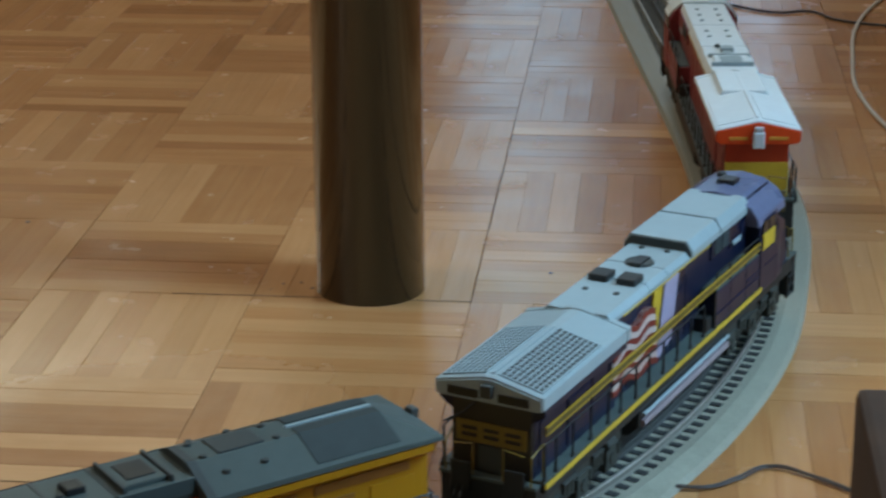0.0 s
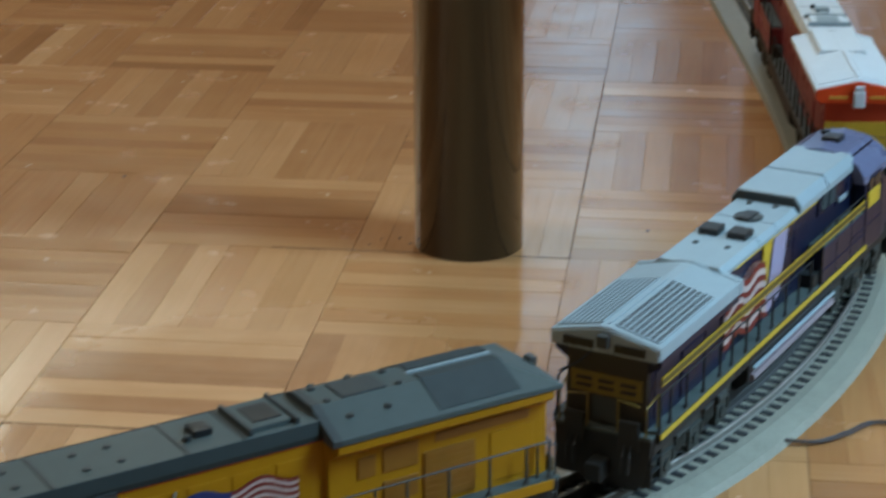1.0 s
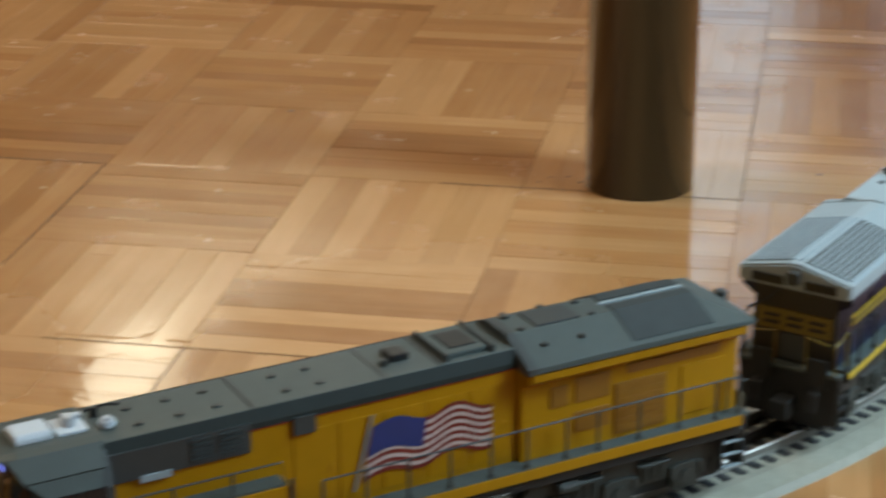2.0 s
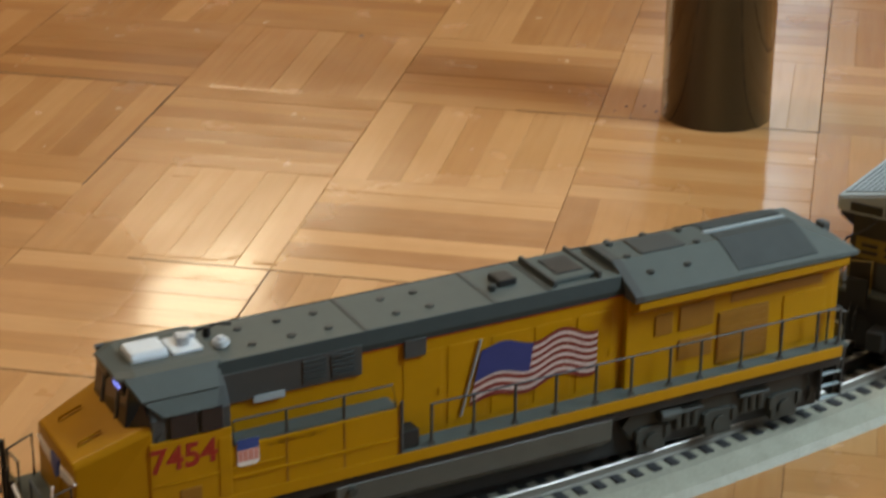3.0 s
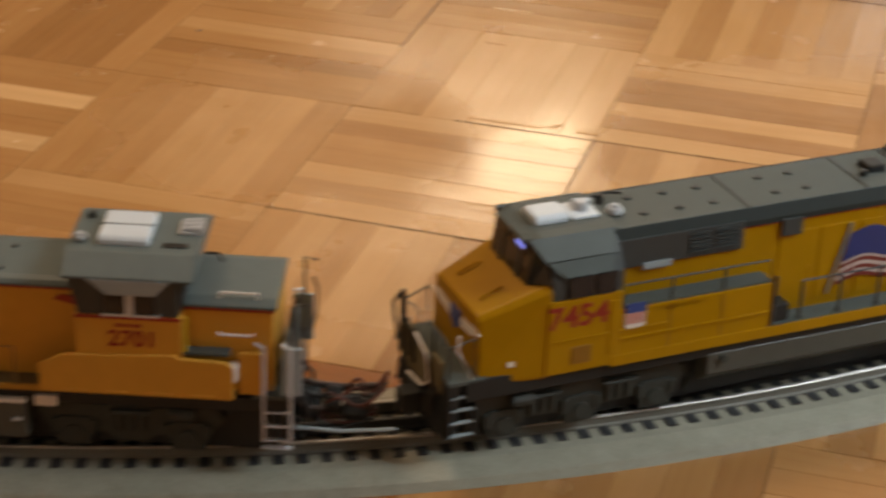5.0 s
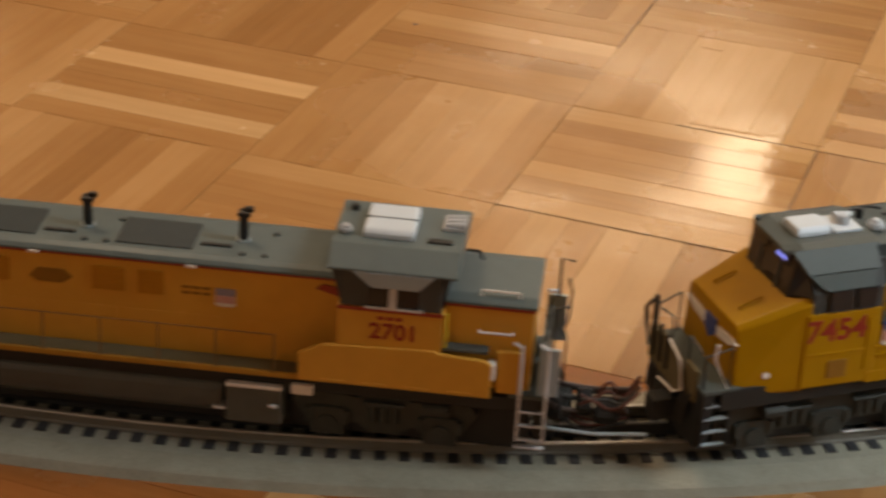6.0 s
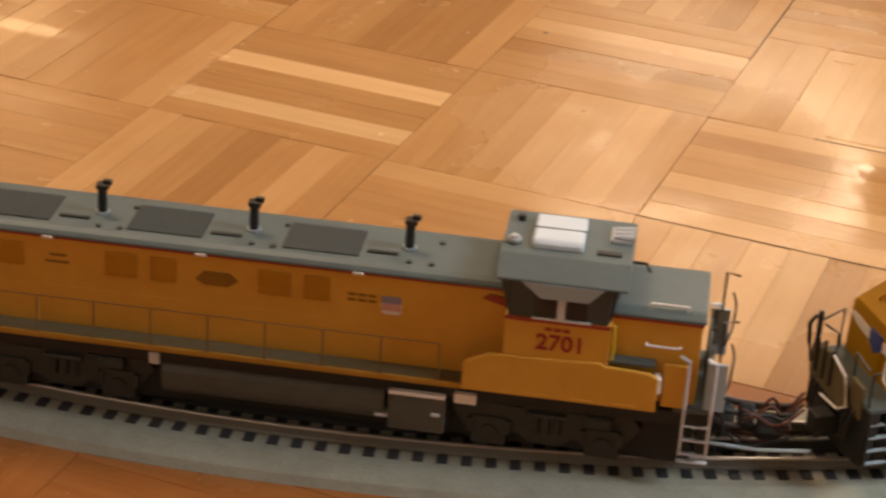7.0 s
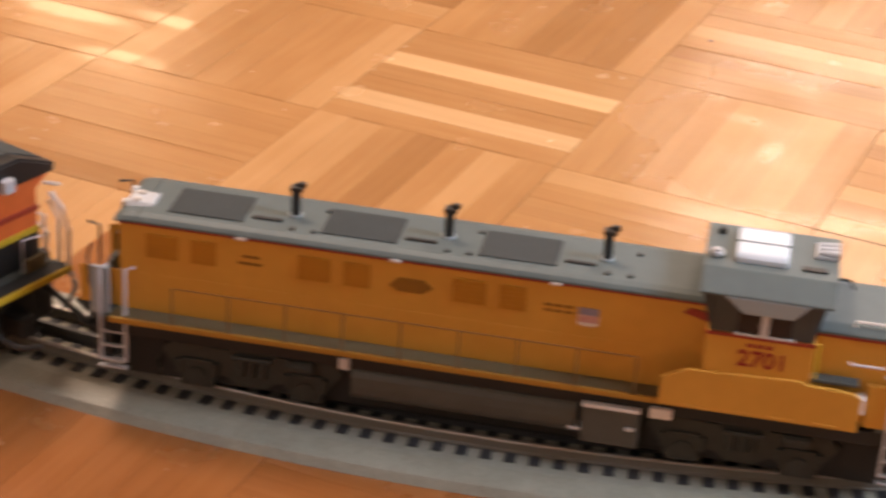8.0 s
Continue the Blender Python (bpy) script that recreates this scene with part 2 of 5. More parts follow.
WOODLEG = plain("dark_brown_wood", (0.05, 0.024, 0.011), 0.85, vary=0.3, size=60)
LED = bpy.data.materials.new("number_board_glow")
LED.use_nodes = True
LED.node_tree.nodes["Principled BSDF"].inputs["Base Color"].default_value = (0.1, 0.12, 0.5, 1)
LED.node_tree.nodes["Principled BSDF"].inputs["Emission Color"].default_value = (0.22, 0.28, 1.0, 1)
LED.node_tree.nodes["Principled BSDF"].inputs["Emission Strength"].default_value = 2.2

# ---- mesh helpers (millimetres in, metres out) ----


def part(name, bm, material, parent=None, label="", smooth=False):
    me = bpy.data.meshes.new(name)
    bmesh.ops.recalc_face_normals(bm, faces=bm.faces)
    bm.to_mesh(me)
    bm.free()
    if smooth:
        for p in me.polygons:
            p.use_smooth = True
    me.materials.append(material)
    ob = new(name, me)
    if parent is not None:
        ob.parent = parent
    if label:
        ob["label"] = label
    return ob


def empty(name, m):
    ob = new(name)
    ob.empty_display_size = 0.02
    ob.matrix_basis = m
    return ob


def box(x0, x1, y0, y1, z0, z1, bevel=0.0, bm=None):
    b = bmesh.new()
    bmesh.ops.create_cube(b, size=1)
    for v in b.verts:
        v.co = Vector(((x0 + x1) / 2 + v.co.x * (x1 - x0), (y0 + y1) / 2 + v.co.y * (y1 - y0), (z0 + z1) / 2 + v.co.z * (z1 - z0))) * 0.001
    if bevel:
        bmesh.ops.bevel(b, geom=b.edges[:], offset=bevel * 0.001, segments=2, affect="EDGES", profile=0.6)
    return merged(bm, b)


def merged(bm, b):
    if bm is None:
        return b
    me = bpy.data.meshes.new("tmp")
    b.to_mesh(me)
    b.free()
    bm.from_mesh(me)
    bpy.data.meshes.remove(me)
    return bm


def prism(profile, x0, x1, bevel=0.0, bm=None, axis="x", taper=None):
    """Extrudes a closed (y, z) outline from x0 to x1 (axis x), or an (x, z) outline along y (axis y). taper: the outline at the far end."""
    b = bmesh.new()
    far = taper or profile
    rings = []
    for pos, prof in ((x0, profile), (x1, far)):
        rings.append([b.verts.new(Vector((pos, a, c) if axis == "x" else (a, pos, c)) * 0.001) for a, c in prof])
    b.faces.new(rings[0])
    b.faces.new(rings[1][::-1])
    n = len(profile)
    for i in range(n):
        b.faces.new((rings[0][i], rings[1][i], rings[1][(i + 1) % n], rings[0][(i + 1) % n]))
    if bevel:
        bmesh.ops.recalc_face_normals(b, faces=b.faces)
        bmesh.ops.bevel(b, geom=b.edges[:], offset=bevel * 0.001, segments=2, affect="EDGES", profile=0.6)
    return merged(bm, b)


def tube(points, r, bm=None, n=6):
    """A round bar along a line of points."""
    b = bm if bm is not None else bmesh.new()
    pts = [Vector(p) * 0.001 for p in points]
    rings = []
    for i, p in enumerate(pts):
        d = (pts[min(i + 1, len(pts) - 1)] - pts[max(i - 1, 0)]).normalized()
        side = d.cross(Vector((0, 0, 1)) if abs(d.z) < 0.9 else Vector((1, 0, 0))).normalized()
        up = side.cross(d)
        rings.append([b.verts.new(p + (side * math.cos(k * math.tau / n) + up * math.sin(k * math.tau / n)) * r * 0.001) for k in range(n)])
    for a, c in zip(rings, rings[1:]):
        for k in range(n):
            b.faces.new((a[k], a[(k + 1) % n], c[(k + 1) % n], c[k]))
    b.faces.new(rings[0])
    b.faces.new(rings[-1][::-1])
    return b


def wire(points, r, n=8, per=5):
    """A round flexible lead that runs smoothly through the points."""
    pts = [Vector(p) for p in points]
    ext = [2 * pts[0] - pts[1]] + pts + [2 * pts[-1] - pts[-2]]
    out = []
    for i in range(1, len(ext) - 2):
        p0, p1, p2, p3 = ext[i - 1:i + 3]
        for k in range(per):
            t = k / per
            out.append(0.5 * (2 * p1 + (p2 - p0) * t + (2 * p0 - 5 * p1 + 4 * p2 - p3) * t * t + (3 * p1 - p0 - 3 * p2 + p3) * t * t * t))
    out.append(pts[-1])
    return tube(out, r, n=n)


def cyl(cx, cy, cz, r, length, axis="z", bm=None, n=20, bevel=0.0, r2=None):
    b = bmesh.new()
    bmesh.ops.create_cone(b, cap_ends=True, segments=n, radius1=r * 0.001, radius2=(r if r2 is None else r2) * 0.001, depth=length * 0.001)
    if bevel:
        caps = [e for e in b.edges if all(abs(abs(v.co.z) - length * 0.0005) < 1e-7 for v in e.verts)]
        bmesh.ops.bevel(b, geom=caps, offset=bevel * 0.001, segments=2, affect="EDGES")
    rot = {"z": Matrix(), "x": Matrix.Rotation(math.pi / 2, 4, "Y"), "y": Matrix.Rotation(math.pi / 2, 4, "X")}[axis]
    bmesh.ops.transform(b, matrix=Matrix.Translation(Vector((cx, cy, cz)) * 0.001) @ rot, verts=b.verts)
    return merged(bm, b)


def lettering(text, size, m, material, parent, name="lettering", label="", thick=0.15, bold=0.0):
    """Raised figures in the built-in font, as a mesh; size is the height of a figure in millimetres."""
    cu = bpy.data.curves.new("figures", "FONT")
    cu.body, cu.size, cu.extrude = text, size * 0.00142, thick * 0.001
    cu.offset = bold * 0.001
    cu.align_x, cu.align_y = "CENTER", "CENTER"
    tmp = new("figures", cu)
    me = bpy.data.meshes.new_from_object(tmp)
    bpy.data.objects.remove(tmp)
    bpy.data.curves.remove(cu)
    me.name = name
    me.materials.clear()
    me.materials.append(material)
    ob = new(name, me)
    ob.parent = parent
    ob.matrix_basis = m
    if label:
        ob["label"] = label
    return ob

# ---- the room ----
B = 0.16            # side of a parquet block
F = B / 7           # width of a lamella
X0, X1, Y0, Y1, H = -3.0, 1.92, -2.6, 4.0, 2.5


def slab(name, x0, x1, y0, y1, z0, z1, material, label, category):
    ob = part(name, box(x0 * 1000, x1 * 1000, y0 * 1000, y1 * 1000, z0 * 1000, z1 * 1000), material)
    return tagged(ob, label, category, kind="structure")


floor = slab("floor", X0, X1, Y0, Y1, -0.06, -0.0015, GLUE, "varnished oak mosaic parquet floor in basket weave", "floor")
slab("ceiling", X0, X1, Y0, Y1, H, H + 0.1, CEIL, "plain white painted ceiling", "ceiling")


def wall_with_windows(name, axis, at, thick, a0, a1, openings, s0, s1):
    """A wall along x or y with window openings through it, all between the heights s0 and s1."""
    bm = bmesh.new()
    solid = [(a0, a1, 0, s0), (a0, a1, s1, H)]
    edge = a0
    for w0, w1 in openings:
        solid.append((edge, w0, s0, s1))
        edge = w1
    solid.append((edge, a1, s0, s1))
    for p0, p1, z0, z1 in solid:
        q = (p0 * 1000, p1 * 1000, at * 1000, (at + thick) * 1000) if axis == "x" else (at * 1000, (at + thick) * 1000, p0 * 1000, p1 * 1000)
        box(*q, z0 * 1000, z1 * 1000, bm=bm)
    return tagged(part(name, bm, WALL), "plain cream painted plaster wall with window openings", "wall", kind="structure")


wall_with_windows("wall_east", "y", X1, 0.15, Y0, Y1, [(-0.62, 0.22)], 0.20, 1.97)
wall_with_windows("wall_north", "x", Y1, 0.15, X0, X1, [(-0.07, 0.31), (0.56, 0.80)], 0.53, 2.27)
slab("wall_west", X0 - 0.15, X0, Y0, Y1, 0, H, WALL, "plain cream painted plaster wall", "wall")
wall_with_windows("wall_south", "x", Y0 - 0.15, 0.15, X0, X1, [(-1.32, -0.18)], 0.88, 1.82)

# ---- the track ----
CX, CY = -0.4646, 0.3592
R_RAIL = 1.0235
GAUGE = 0.0318
R_MID = R_RAIL - GAUGE / 2
RT = 0.0145
EASE = 5.5
STRAIGHT = 1.5     # degrees past which the track runs straight on
NODES = [(-125, 0), (-88, 0), (-66, 0), (-57, -2), (-47, -3), (-41, -2), (-35, 6), (-30, 8), (-24, 6), (-16, 0), (-8, -11), (4, -11), (60, -12)]


def bend(deg):
    """How far the laid sectional track strays from a true circle, in metres."""
    total = weight = 0.0
    xs, ys = zip(*NODES)
    for k in range(-4, 5):
        w = math.exp(-k * k / 6)
        total += w * float(np.interp(deg + k, xs, ys))
        weight += w
    return total / weight * 0.001


def on_track(deg, off=0.0, z=0.0):
    a = min(deg, STRAIGHT)
    r = R_MID + bend(a) + off
    p = Vector((CX + r * math.cos(radians(a)), CY + r * math.sin(radians(a)), z))
    if deg > STRAIGHT:
        run = radians(deg - STRAIGHT) * R_MID
        ease = 1 - math.exp(-run / 0.2)
        p += Vector((-math.sin(radians(a + EASE * ease)), math.cos(radians(a + EASE * ease)), 0)) * run
    return p


def sweep(profile, a0, a1, step=1.0):
    b = bmesh.new()
    rings = []
    n = int((a1 - a0) / step)
    for i in range(n + 1):
        rings.append([b.verts.new(on_track(a0 + (a1 - a0) * i / n, o, z)) for o, z in profile])
    m = len(profile)
    for r, s in zip(rings, rings[1:]):
        for k in range(m):
            b.faces.new((r[k], s[k], s[(k + 1) % m], r[(k + 1) % m]))
    b.faces.new(rings[0])
    b.faces.new(rings[-1][::-1])
    return b


A0, A1 = -118.0, 66.0
track = tagged(empty("model_railway_track", pose(0, 0, 0)), "curved three-rail toy train track on grey moulded roadbed", "track")
bed = [(-0.0465, 0.0), (-0.044, 0.0042), (-0.030, 0.0078), (0.030, 0.0078), (0.0412, 0.0042), (0.0437, 0.0)]
part("roadbed", sweep(bed, A0, A1), BALLAST, track, "pale grey plastic ballast roadbed")
head = [(0.0012 * math.cos(k * math.pi / 8), RT - 0.0007 + 0.0007 * math.sin(k * math.pi / 8)) for k in range(9)]
railp = [(-0.0010, RT - 0.0012)] + head[::-1] + [(0.0010, RT - 0.0012)]
web = [(-0.0013, 0.0078), (-0.0013, 0.0090), (-0.0005, 0.0096), (-0.0005, RT - 0.0011), (0.0005, RT - 0.0011), (0.0005, 0.0096), (0.0013, 0.0090), (0.0013, 0.0078)]
for o, mat, lab in ((-GAUGE / 2, RAIL, "bright worn head of the rail"), (GAUGE / 2, RAIL, "bright worn head of the rail"), (0.0, RAIL_MID, "darker centre rail")):
    rail = part("rail", sweep([(a + o, z) for a, z in web], A0, A1), WEB if o else RAIL_MID, track, "dull grey rail")
    part("rail_head", sweep([(a + o, z) for a, z in railp], A0, A1), mat, rail, lab, smooth=True)

# ---- locomotives ----
BAND = plain("band_gold", (0.32, 0.215, 0.014), 0.45)
OCHRE = plain("end_ochre", (0.19, 0.130, 0.015), 0.5)
GOLD = plain("dull_gold", (0.085, 0.056, 0.010), 0.5)
DBROWN = plain("end_dark_brown", (0.026, 0.021, 0.014), 0.5)


def truck(parent, cx, name="truck", axles=3, wb=40.0):
    """A six- or four-wheel truck: side frames with springs and journal boxes, axles and wheels."""
    L = wb * (axles - 1) / 2 + 17
    tr = part(name, box(cx - L * 0.8, cx + L * 0.8, -11, 11, 12, 27, 1), UNDER, parent, "black truck bolster")
    for s in (-1, 1):
        y0, y1 = (18.5, 22.5) if s > 0 else (-22.5, -18.5)
        prof = [(cx - L, 19), (cx - L + 5, 25), (cx - 12, 23), (cx - 5, 27), (cx + 5, 27), (cx + 12, 23), (cx + L - 5, 25), (cx + L, 19), (cx + L - 6, 10.5), (cx + 12, 9), (cx + 7, 5), (cx - 7, 5), (cx - 12, 9), (cx - L + 6, 10.5)]
        bm = prism(prof, y0, y1, 0.5, axis="y")
        for k in range(axles):
            ax = cx + (k - (axles - 1) / 2) * wb
            box(ax - 8, ax + 8, min(y0, y1) - (1.5 if s < 0 else -0.5), max(y0, y1) + (1.5 if s > 0 else -0.5), 2.5, 17, 1, bm)
            cyl(ax, s * 23.4, 9, 4.2, 3.4, "y", bm, 14)
            box(ax - 10, ax - 7, min(s * 22, s * 25), max(s * 22, s * 25), 9, 16, 0.4, bm)
            box(ax + 7, ax + 10, min(s * 22, s * 25), max(s * 22, s * 25), 9, 16, 0.4, bm)
        for k in range(axles - 1):
            ax = cx + (k - (axles - 2) / 2) * wb
            for q in (-5, 0, 5):
                cyl(ax + q, s * 22.8, 16, 1.9, 9, "z", bm, 8)
            tube([(ax - 9, s * 24.2, 21), (ax + 9, s * 24.2, 21)], 1.3, bm)
        part("side_frame", bm, TRUCK, tr, "dark grey cast side frame")
        part("brake_cylinder", cyl(cx + L * 0.55, s * 25, 22, 3.4, 12, "x", None, 14, 0.6), TRUCK, tr)
        part("sand_pipe", tube([(cx - L + 2, s * 21, 22), (cx - L - 3, s * 20, 12), (cx - L - 2, s * 17, 3)], 0.8), TRUCK, tr)
    for k in range(axles):
        ax = cx + (k - (axles - 1) / 2) * wb
        bm = cyl(ax, 0, 11, 2.2, 36, "y", None, 10)
        for s in (-1, 1):
            cyl(ax, s * 15.6, 11, 11, 3.4, "y", bm, 24)
            cyl(ax, s * 13.4, 11, 11.9, 1.0, "y", bm, 24)
        part("wheelset", bm, TRUCK, tr, "worn metal wheelset")
    return tr


def coupler(parent, x, s):
    bm = box(min(x - s * 9, x + s), max(x - s * 9, x + s), -4, 4, 15, 21, 1)
    box(min(x, x + s * 13), max(x, x + s * 13), -5, 5, 12, 23, 1.4, bm)
    tube([(x + s * 6, -3, 12), (x + s * 6, -4, 6), (x + s * 5, -16, 7)], 0.6, bm)
    return part("coupler", bm, UNDER, parent, "black knuckle coupler")


def ladder(parent, x, y, z0, z1, w, n, material, rungs=None):
    """Corner steps: two stiles and the treads between them."""
    bm = bmesh.new()
    for q in (-w / 2, w / 2):
        box(x + q - 0.6, x + q + 0.6, y - 1.2, y + 1.2, z0, z1, 0, bm)
    lad = part("step_ladder", bm, material, parent)
    for k in range(n):
        z = z0 + 0.5 + (z1 - z0 - 2) * k / n
        part("tread", box(x - w / 2, x + w / 2, y - 1.2, y + 1.2, z, z + 0.6), rungs or material, lad)
    return lad


def handrail(parent, xs, y, z0, z1, material, thin=1.0):
    """Stanchions, each one a part, and the rail that they carry."""
    for x in xs:
        bm = tube([(x, y, z0), (x, y, z1)], 0.75 * thin)
        box(x - 1.3, x + 1.3, y - 0.8, y + 0.8, z0, z0 + 1.6, 0, bm)
        part("stanchion", bm, material, parent)
    part("handrail", tube([(xs[0], y, z1 - 3), (xs[0], y, z1)] + [(x, y, z1) for x in xs[1:-1]] + [(xs[-1], y, z1), (xs[-1], y, z1 - 3)], 0.5 * thin), material, parent)


def flag_waving(parent, x0, x1, z0, z1, y, s, canton=True, stripes=13, back=0.0):
    """A waving striped banner printed on the body side: raised wavy ribbons."""
    n = 30
    d = 1 if x1 > x0 else -1
    flag = None

    def ribbon(u0, u1, v0, v1, dy):
        b = bmesh.new()
        lo, hi = [], []
        for i in range(n + 1):
            u = u0 + (u1 - u0) * i / n
            x = x0 + (x1 - x0) * u
            wave = 3.0 * math.sin(u * 12.2 - 0.6) * (0.5 + 0.5 * u) + (z1 - z0) * 0.13 * u
            squeeze = 1 - 0.16 * u
            for row, v in ((lo, v0), (hi, v1)):
                row.append((b.verts.new(Vector((x - d * 6.0 * (1 - v) * (1 - u), y + s * dy, z0 + (z1 - z0) * v * squeeze + wave)) * 0.001), b.verts.new(Vector((x - d * 6.0 * (1 - v) * (1 - u), y - s * back, z0 + (z1 - z0) * v * squeeze + wave)) * 0.001)))
        for i in range(n):
            b.faces.new((lo[i][0], lo[i + 1][0], hi[i + 1][0], hi[i][0]))
            b.faces.new((lo[i][1], lo[i + 1][1], hi[i + 1][1], hi[i][1]))
            b.faces.new((lo[i][0], lo[i + 1][0], lo[i + 1][1], lo[i][1]))
            b.faces.new((hi[i][0], hi[i + 1][0], hi[i + 1][1], hi[i][1]))
        for i in (0, n):
            b.faces.new((lo[i][0], lo[i][1], hi[i][1], hi[i][0]))
        return b

    flag = part("flag", ribbon(0, 1, 0, 1, 0.12), FLAG_PALE, parent, "waving red, cream and blue striped flag decal")
    for k in range(0, stripes, 2):
        part("stripe", ribbon(0, 1, k / stripes, (k + 1) / stripes, 0.22), FLAG_RED, flag, "dark red stripe")
    if canton:
        part("canton", ribbon(0.0, 0.44, 0.44, 1.0, 0.32), FLAG_BLUE, flag, "blue corner of the flag")
    return flag


def shield(parent, x, z, w, h, y, s, chief=None):
    """Small heraldic badge: blue chief over red and cream bars."""
    out = [(x - w / 2, z + h / 2), (x + w / 2, z + h / 2), (x + w / 2, z - h * 0.4), (x + w * 0.3, z - h / 2), (x - w * 0.3, z - h / 2), (x - w / 2, z - h * 0.4)]
    base = part("badge", prism(out, y, y + s * 0.25, axis="y"), CREAM, parent, "small red, white and blue shield badge")
    part("badge_chief", box(x - w / 2, x + w / 2, min(y, y + s * 0.4), max(y, y + s * 0.4), z + h * 0.12, z + h / 2), chief or BLUE, base)
    for k in (-0.36, -0.12, 0.12, 0.36):
        part("badge_bar", box(x + k * w - w * 0.1, x + k * w + w * 0.1, min(y, y + s * 0.4), max(y, y + s * 0.4), z - h * 0.3, z + h * 0.1), BADGE_RED, base)


def plate(corners, back):
    """A flat panel with four corners, its thickness given as a vector."""
    b = bmesh.new()
    d = Vector(back)
    f = [b.verts.new(Vector(c) * 0.001) for c in corners]
    g = [b.verts.new((Vector(c) + d) * 0.001) for c in corners]
    b.faces.new(f)
    b.faces.new(g[::-1])
    for k in range(4):
        b.faces.new((f[k], f[(k + 1) % 4], g[(k + 1) % 4], g[k]))
    return b


def bars(parent, x0, x1, z, h, n, y, s, material):
    """Writing too small to read, as plain bars."""
    for k in range(n):
        a = x0 + (x1 - x0) * k / n
        e = a + (x1 - x0) / n * 0.8
        part("plain_bar", box(min(a, e), max(a, e), min(y, y + s * 0.2), max(y, y + s * 0.2), z, z + h), material, parent)


def ges(name, m, sc, label):
    """A modern wide-nosed diesel freight locomotive model, front along +x, z from the rail tops."""
    lo = tagged(empty(name, m), label, "model locomotive", "model locomotives on the track")
    side, roof, cabm, endm = sc["side"], sc["roof"], sc["cab"], sc["end"]
    posts = sc["post"]
    # underframe, walkways, tank
    part("frame", box(-210, 200, -29, 29, 28, 39, 0.6), UNDER, lo, "black underframe")
    for s in (-1, 1):
        part("side_sill", box(-208, 128, min(s * 29, s * 31.8), max(s * 29, s * 31.8), 34.5, 40.2, 0.3), sc["sill"], lo, "painted side sill")
        part("walkway", box(-208, 44, min(s * 20, s * 31.4), max(s * 20, s * 31.4), 39, 41.0, 0), GREY, lo, "grey walkway plate")
    tank = part("fuel_tank", prism([(-27, 31), (-29.5, 29), (-29, 18), (-22, 11.5), (22, 11.5), (29, 18), (29.5, 29), (27, 31)], -73, 74, 0.8), sc["tank"], lo, "long fuel tank")
    for s in (-1, 1):
        part("tank_filler", cyl(66, s * 29.6, 26, 2.2, 2.4, "y", None, 12), TRUCK, tank)
        part("air_reservoir", cyl(-52, s * 27, 33, 3.2, 60, "x", None, 14, 0.8), UNDER, lo)
    # added black filler: makes the shade beneath the locomotive solid
    part("under_shade_block", box(-205, 196, -18, 18, 1.5, 29, 1), UNDER, lo, "black block standing in for the shade under the frame")
    truck(lo, 138)
    truck(lo, -140)
    for x, s in ((208, 1), (-212, -1)):
        coupler(lo, x, s)
    # end platforms, plough, steps
    part("pilot", prism([(-26, 8), (-29, 38), (29, 38), (26, 8), (10, 6), (-10, 6)], 203, 209, 0.5), UNDER, lo, "black snow plough")
    part("pilot", prism([(-26, 9), (-29, 38), (29, 38), (26, 9)], -213, -208, 0.5), UNDER, lo, "black rear pilot plate")
    part("end_platform", box(190, 209, -29, 29, 37.5, 39.5, 0.3), GREY, lo)
    part("end_platform", box(-214, -205, -29, 29, 37.5, 39.5, 0.3), GREY, lo)
    for x in (201, -205):
        for s in (-1, 1):
            ladder(lo, x, s * 27.5, 9.5, 39, 13, 4, UNDER, sc.get("tread", CGREY))
    for x, zt, s in ((208, 60, 1), (-213, 60, -1)):
        for y in (-27, 27):
            part("corner_post", tube([(x - s * 12, y, 39), (x - s * 12, y, zt), (x, y * 0.95, zt - 4), (x, y * 0.95, 39)], 0.7), sc.get("gate", sc["post"]), lo)
        for y in (-9, 9):
            part("gate_rail", tube([(x, y, 38), (x, y, zt - 2), (x, y * 2.4, zt - 4)], 0.6), sc.get("gate", sc["post"]), lo)
        part("hose_rack", box(min(x, x + s * 2), max(x, x + s * 2), -22, -10, 30, 47, 0.8), sc.get("rack", OLIVE), lo, "hose and cable stand")
        part("hose_rack", box(min(x, x + s * 2), max(x, x + s * 2), 10, 22, 30, 47, 0.8), sc.get("rack", OLIVE), lo, "hose and cable stand")
        for y in (-18, -14, 14, 18):
            part("air_hose", tube([(x + s, y, 34), (x + s * 5, y * 1.02, 28), (x + s * 6, y, 18)], 0.9), BLACK, lo)
    if sc.get("front_gate"):
        gate = part("gate_panel", prism([(-24, 30), (-24, 46), (-4, 50), (9, 46), (13, 33), (6, 28)], 210.5, 212, 0.3), OLIVE, lo, "grey end gate panel")
        part("gate_edge", tube([(212.4, -3, 50.5), (212.4, 9.6, 46.4), (212.4, 13.6, 33), (212.4, 6, 27.6), (212.4, -10, 26)], 0.7), CREAM, gate, "pale edge of the gate")
        for y in (-18, -11, -4):
            part("gate_bar", tube([(212.6, y, 34), (212.6, y, 54 - abs(y + 11) * 0.3)], 0.8), UNDER, gate)
        part("nose_handrail", tube([(204, 27.6, 63), (204.6, 27.6, 55), (194.5, 27.6, 35)], 0.6), CREAM, lo, "pale slanting handrail")
        part("signal_post", tube([(211, -22, 44), (211, -22, 63)], 1.3), UNDER, lo)
        part("signal_hose", tube([(212, -24, 60), (214, -26, 55), (213.5, -25, 46), (214, -20, 38)], 1.0), UNDER, lo)
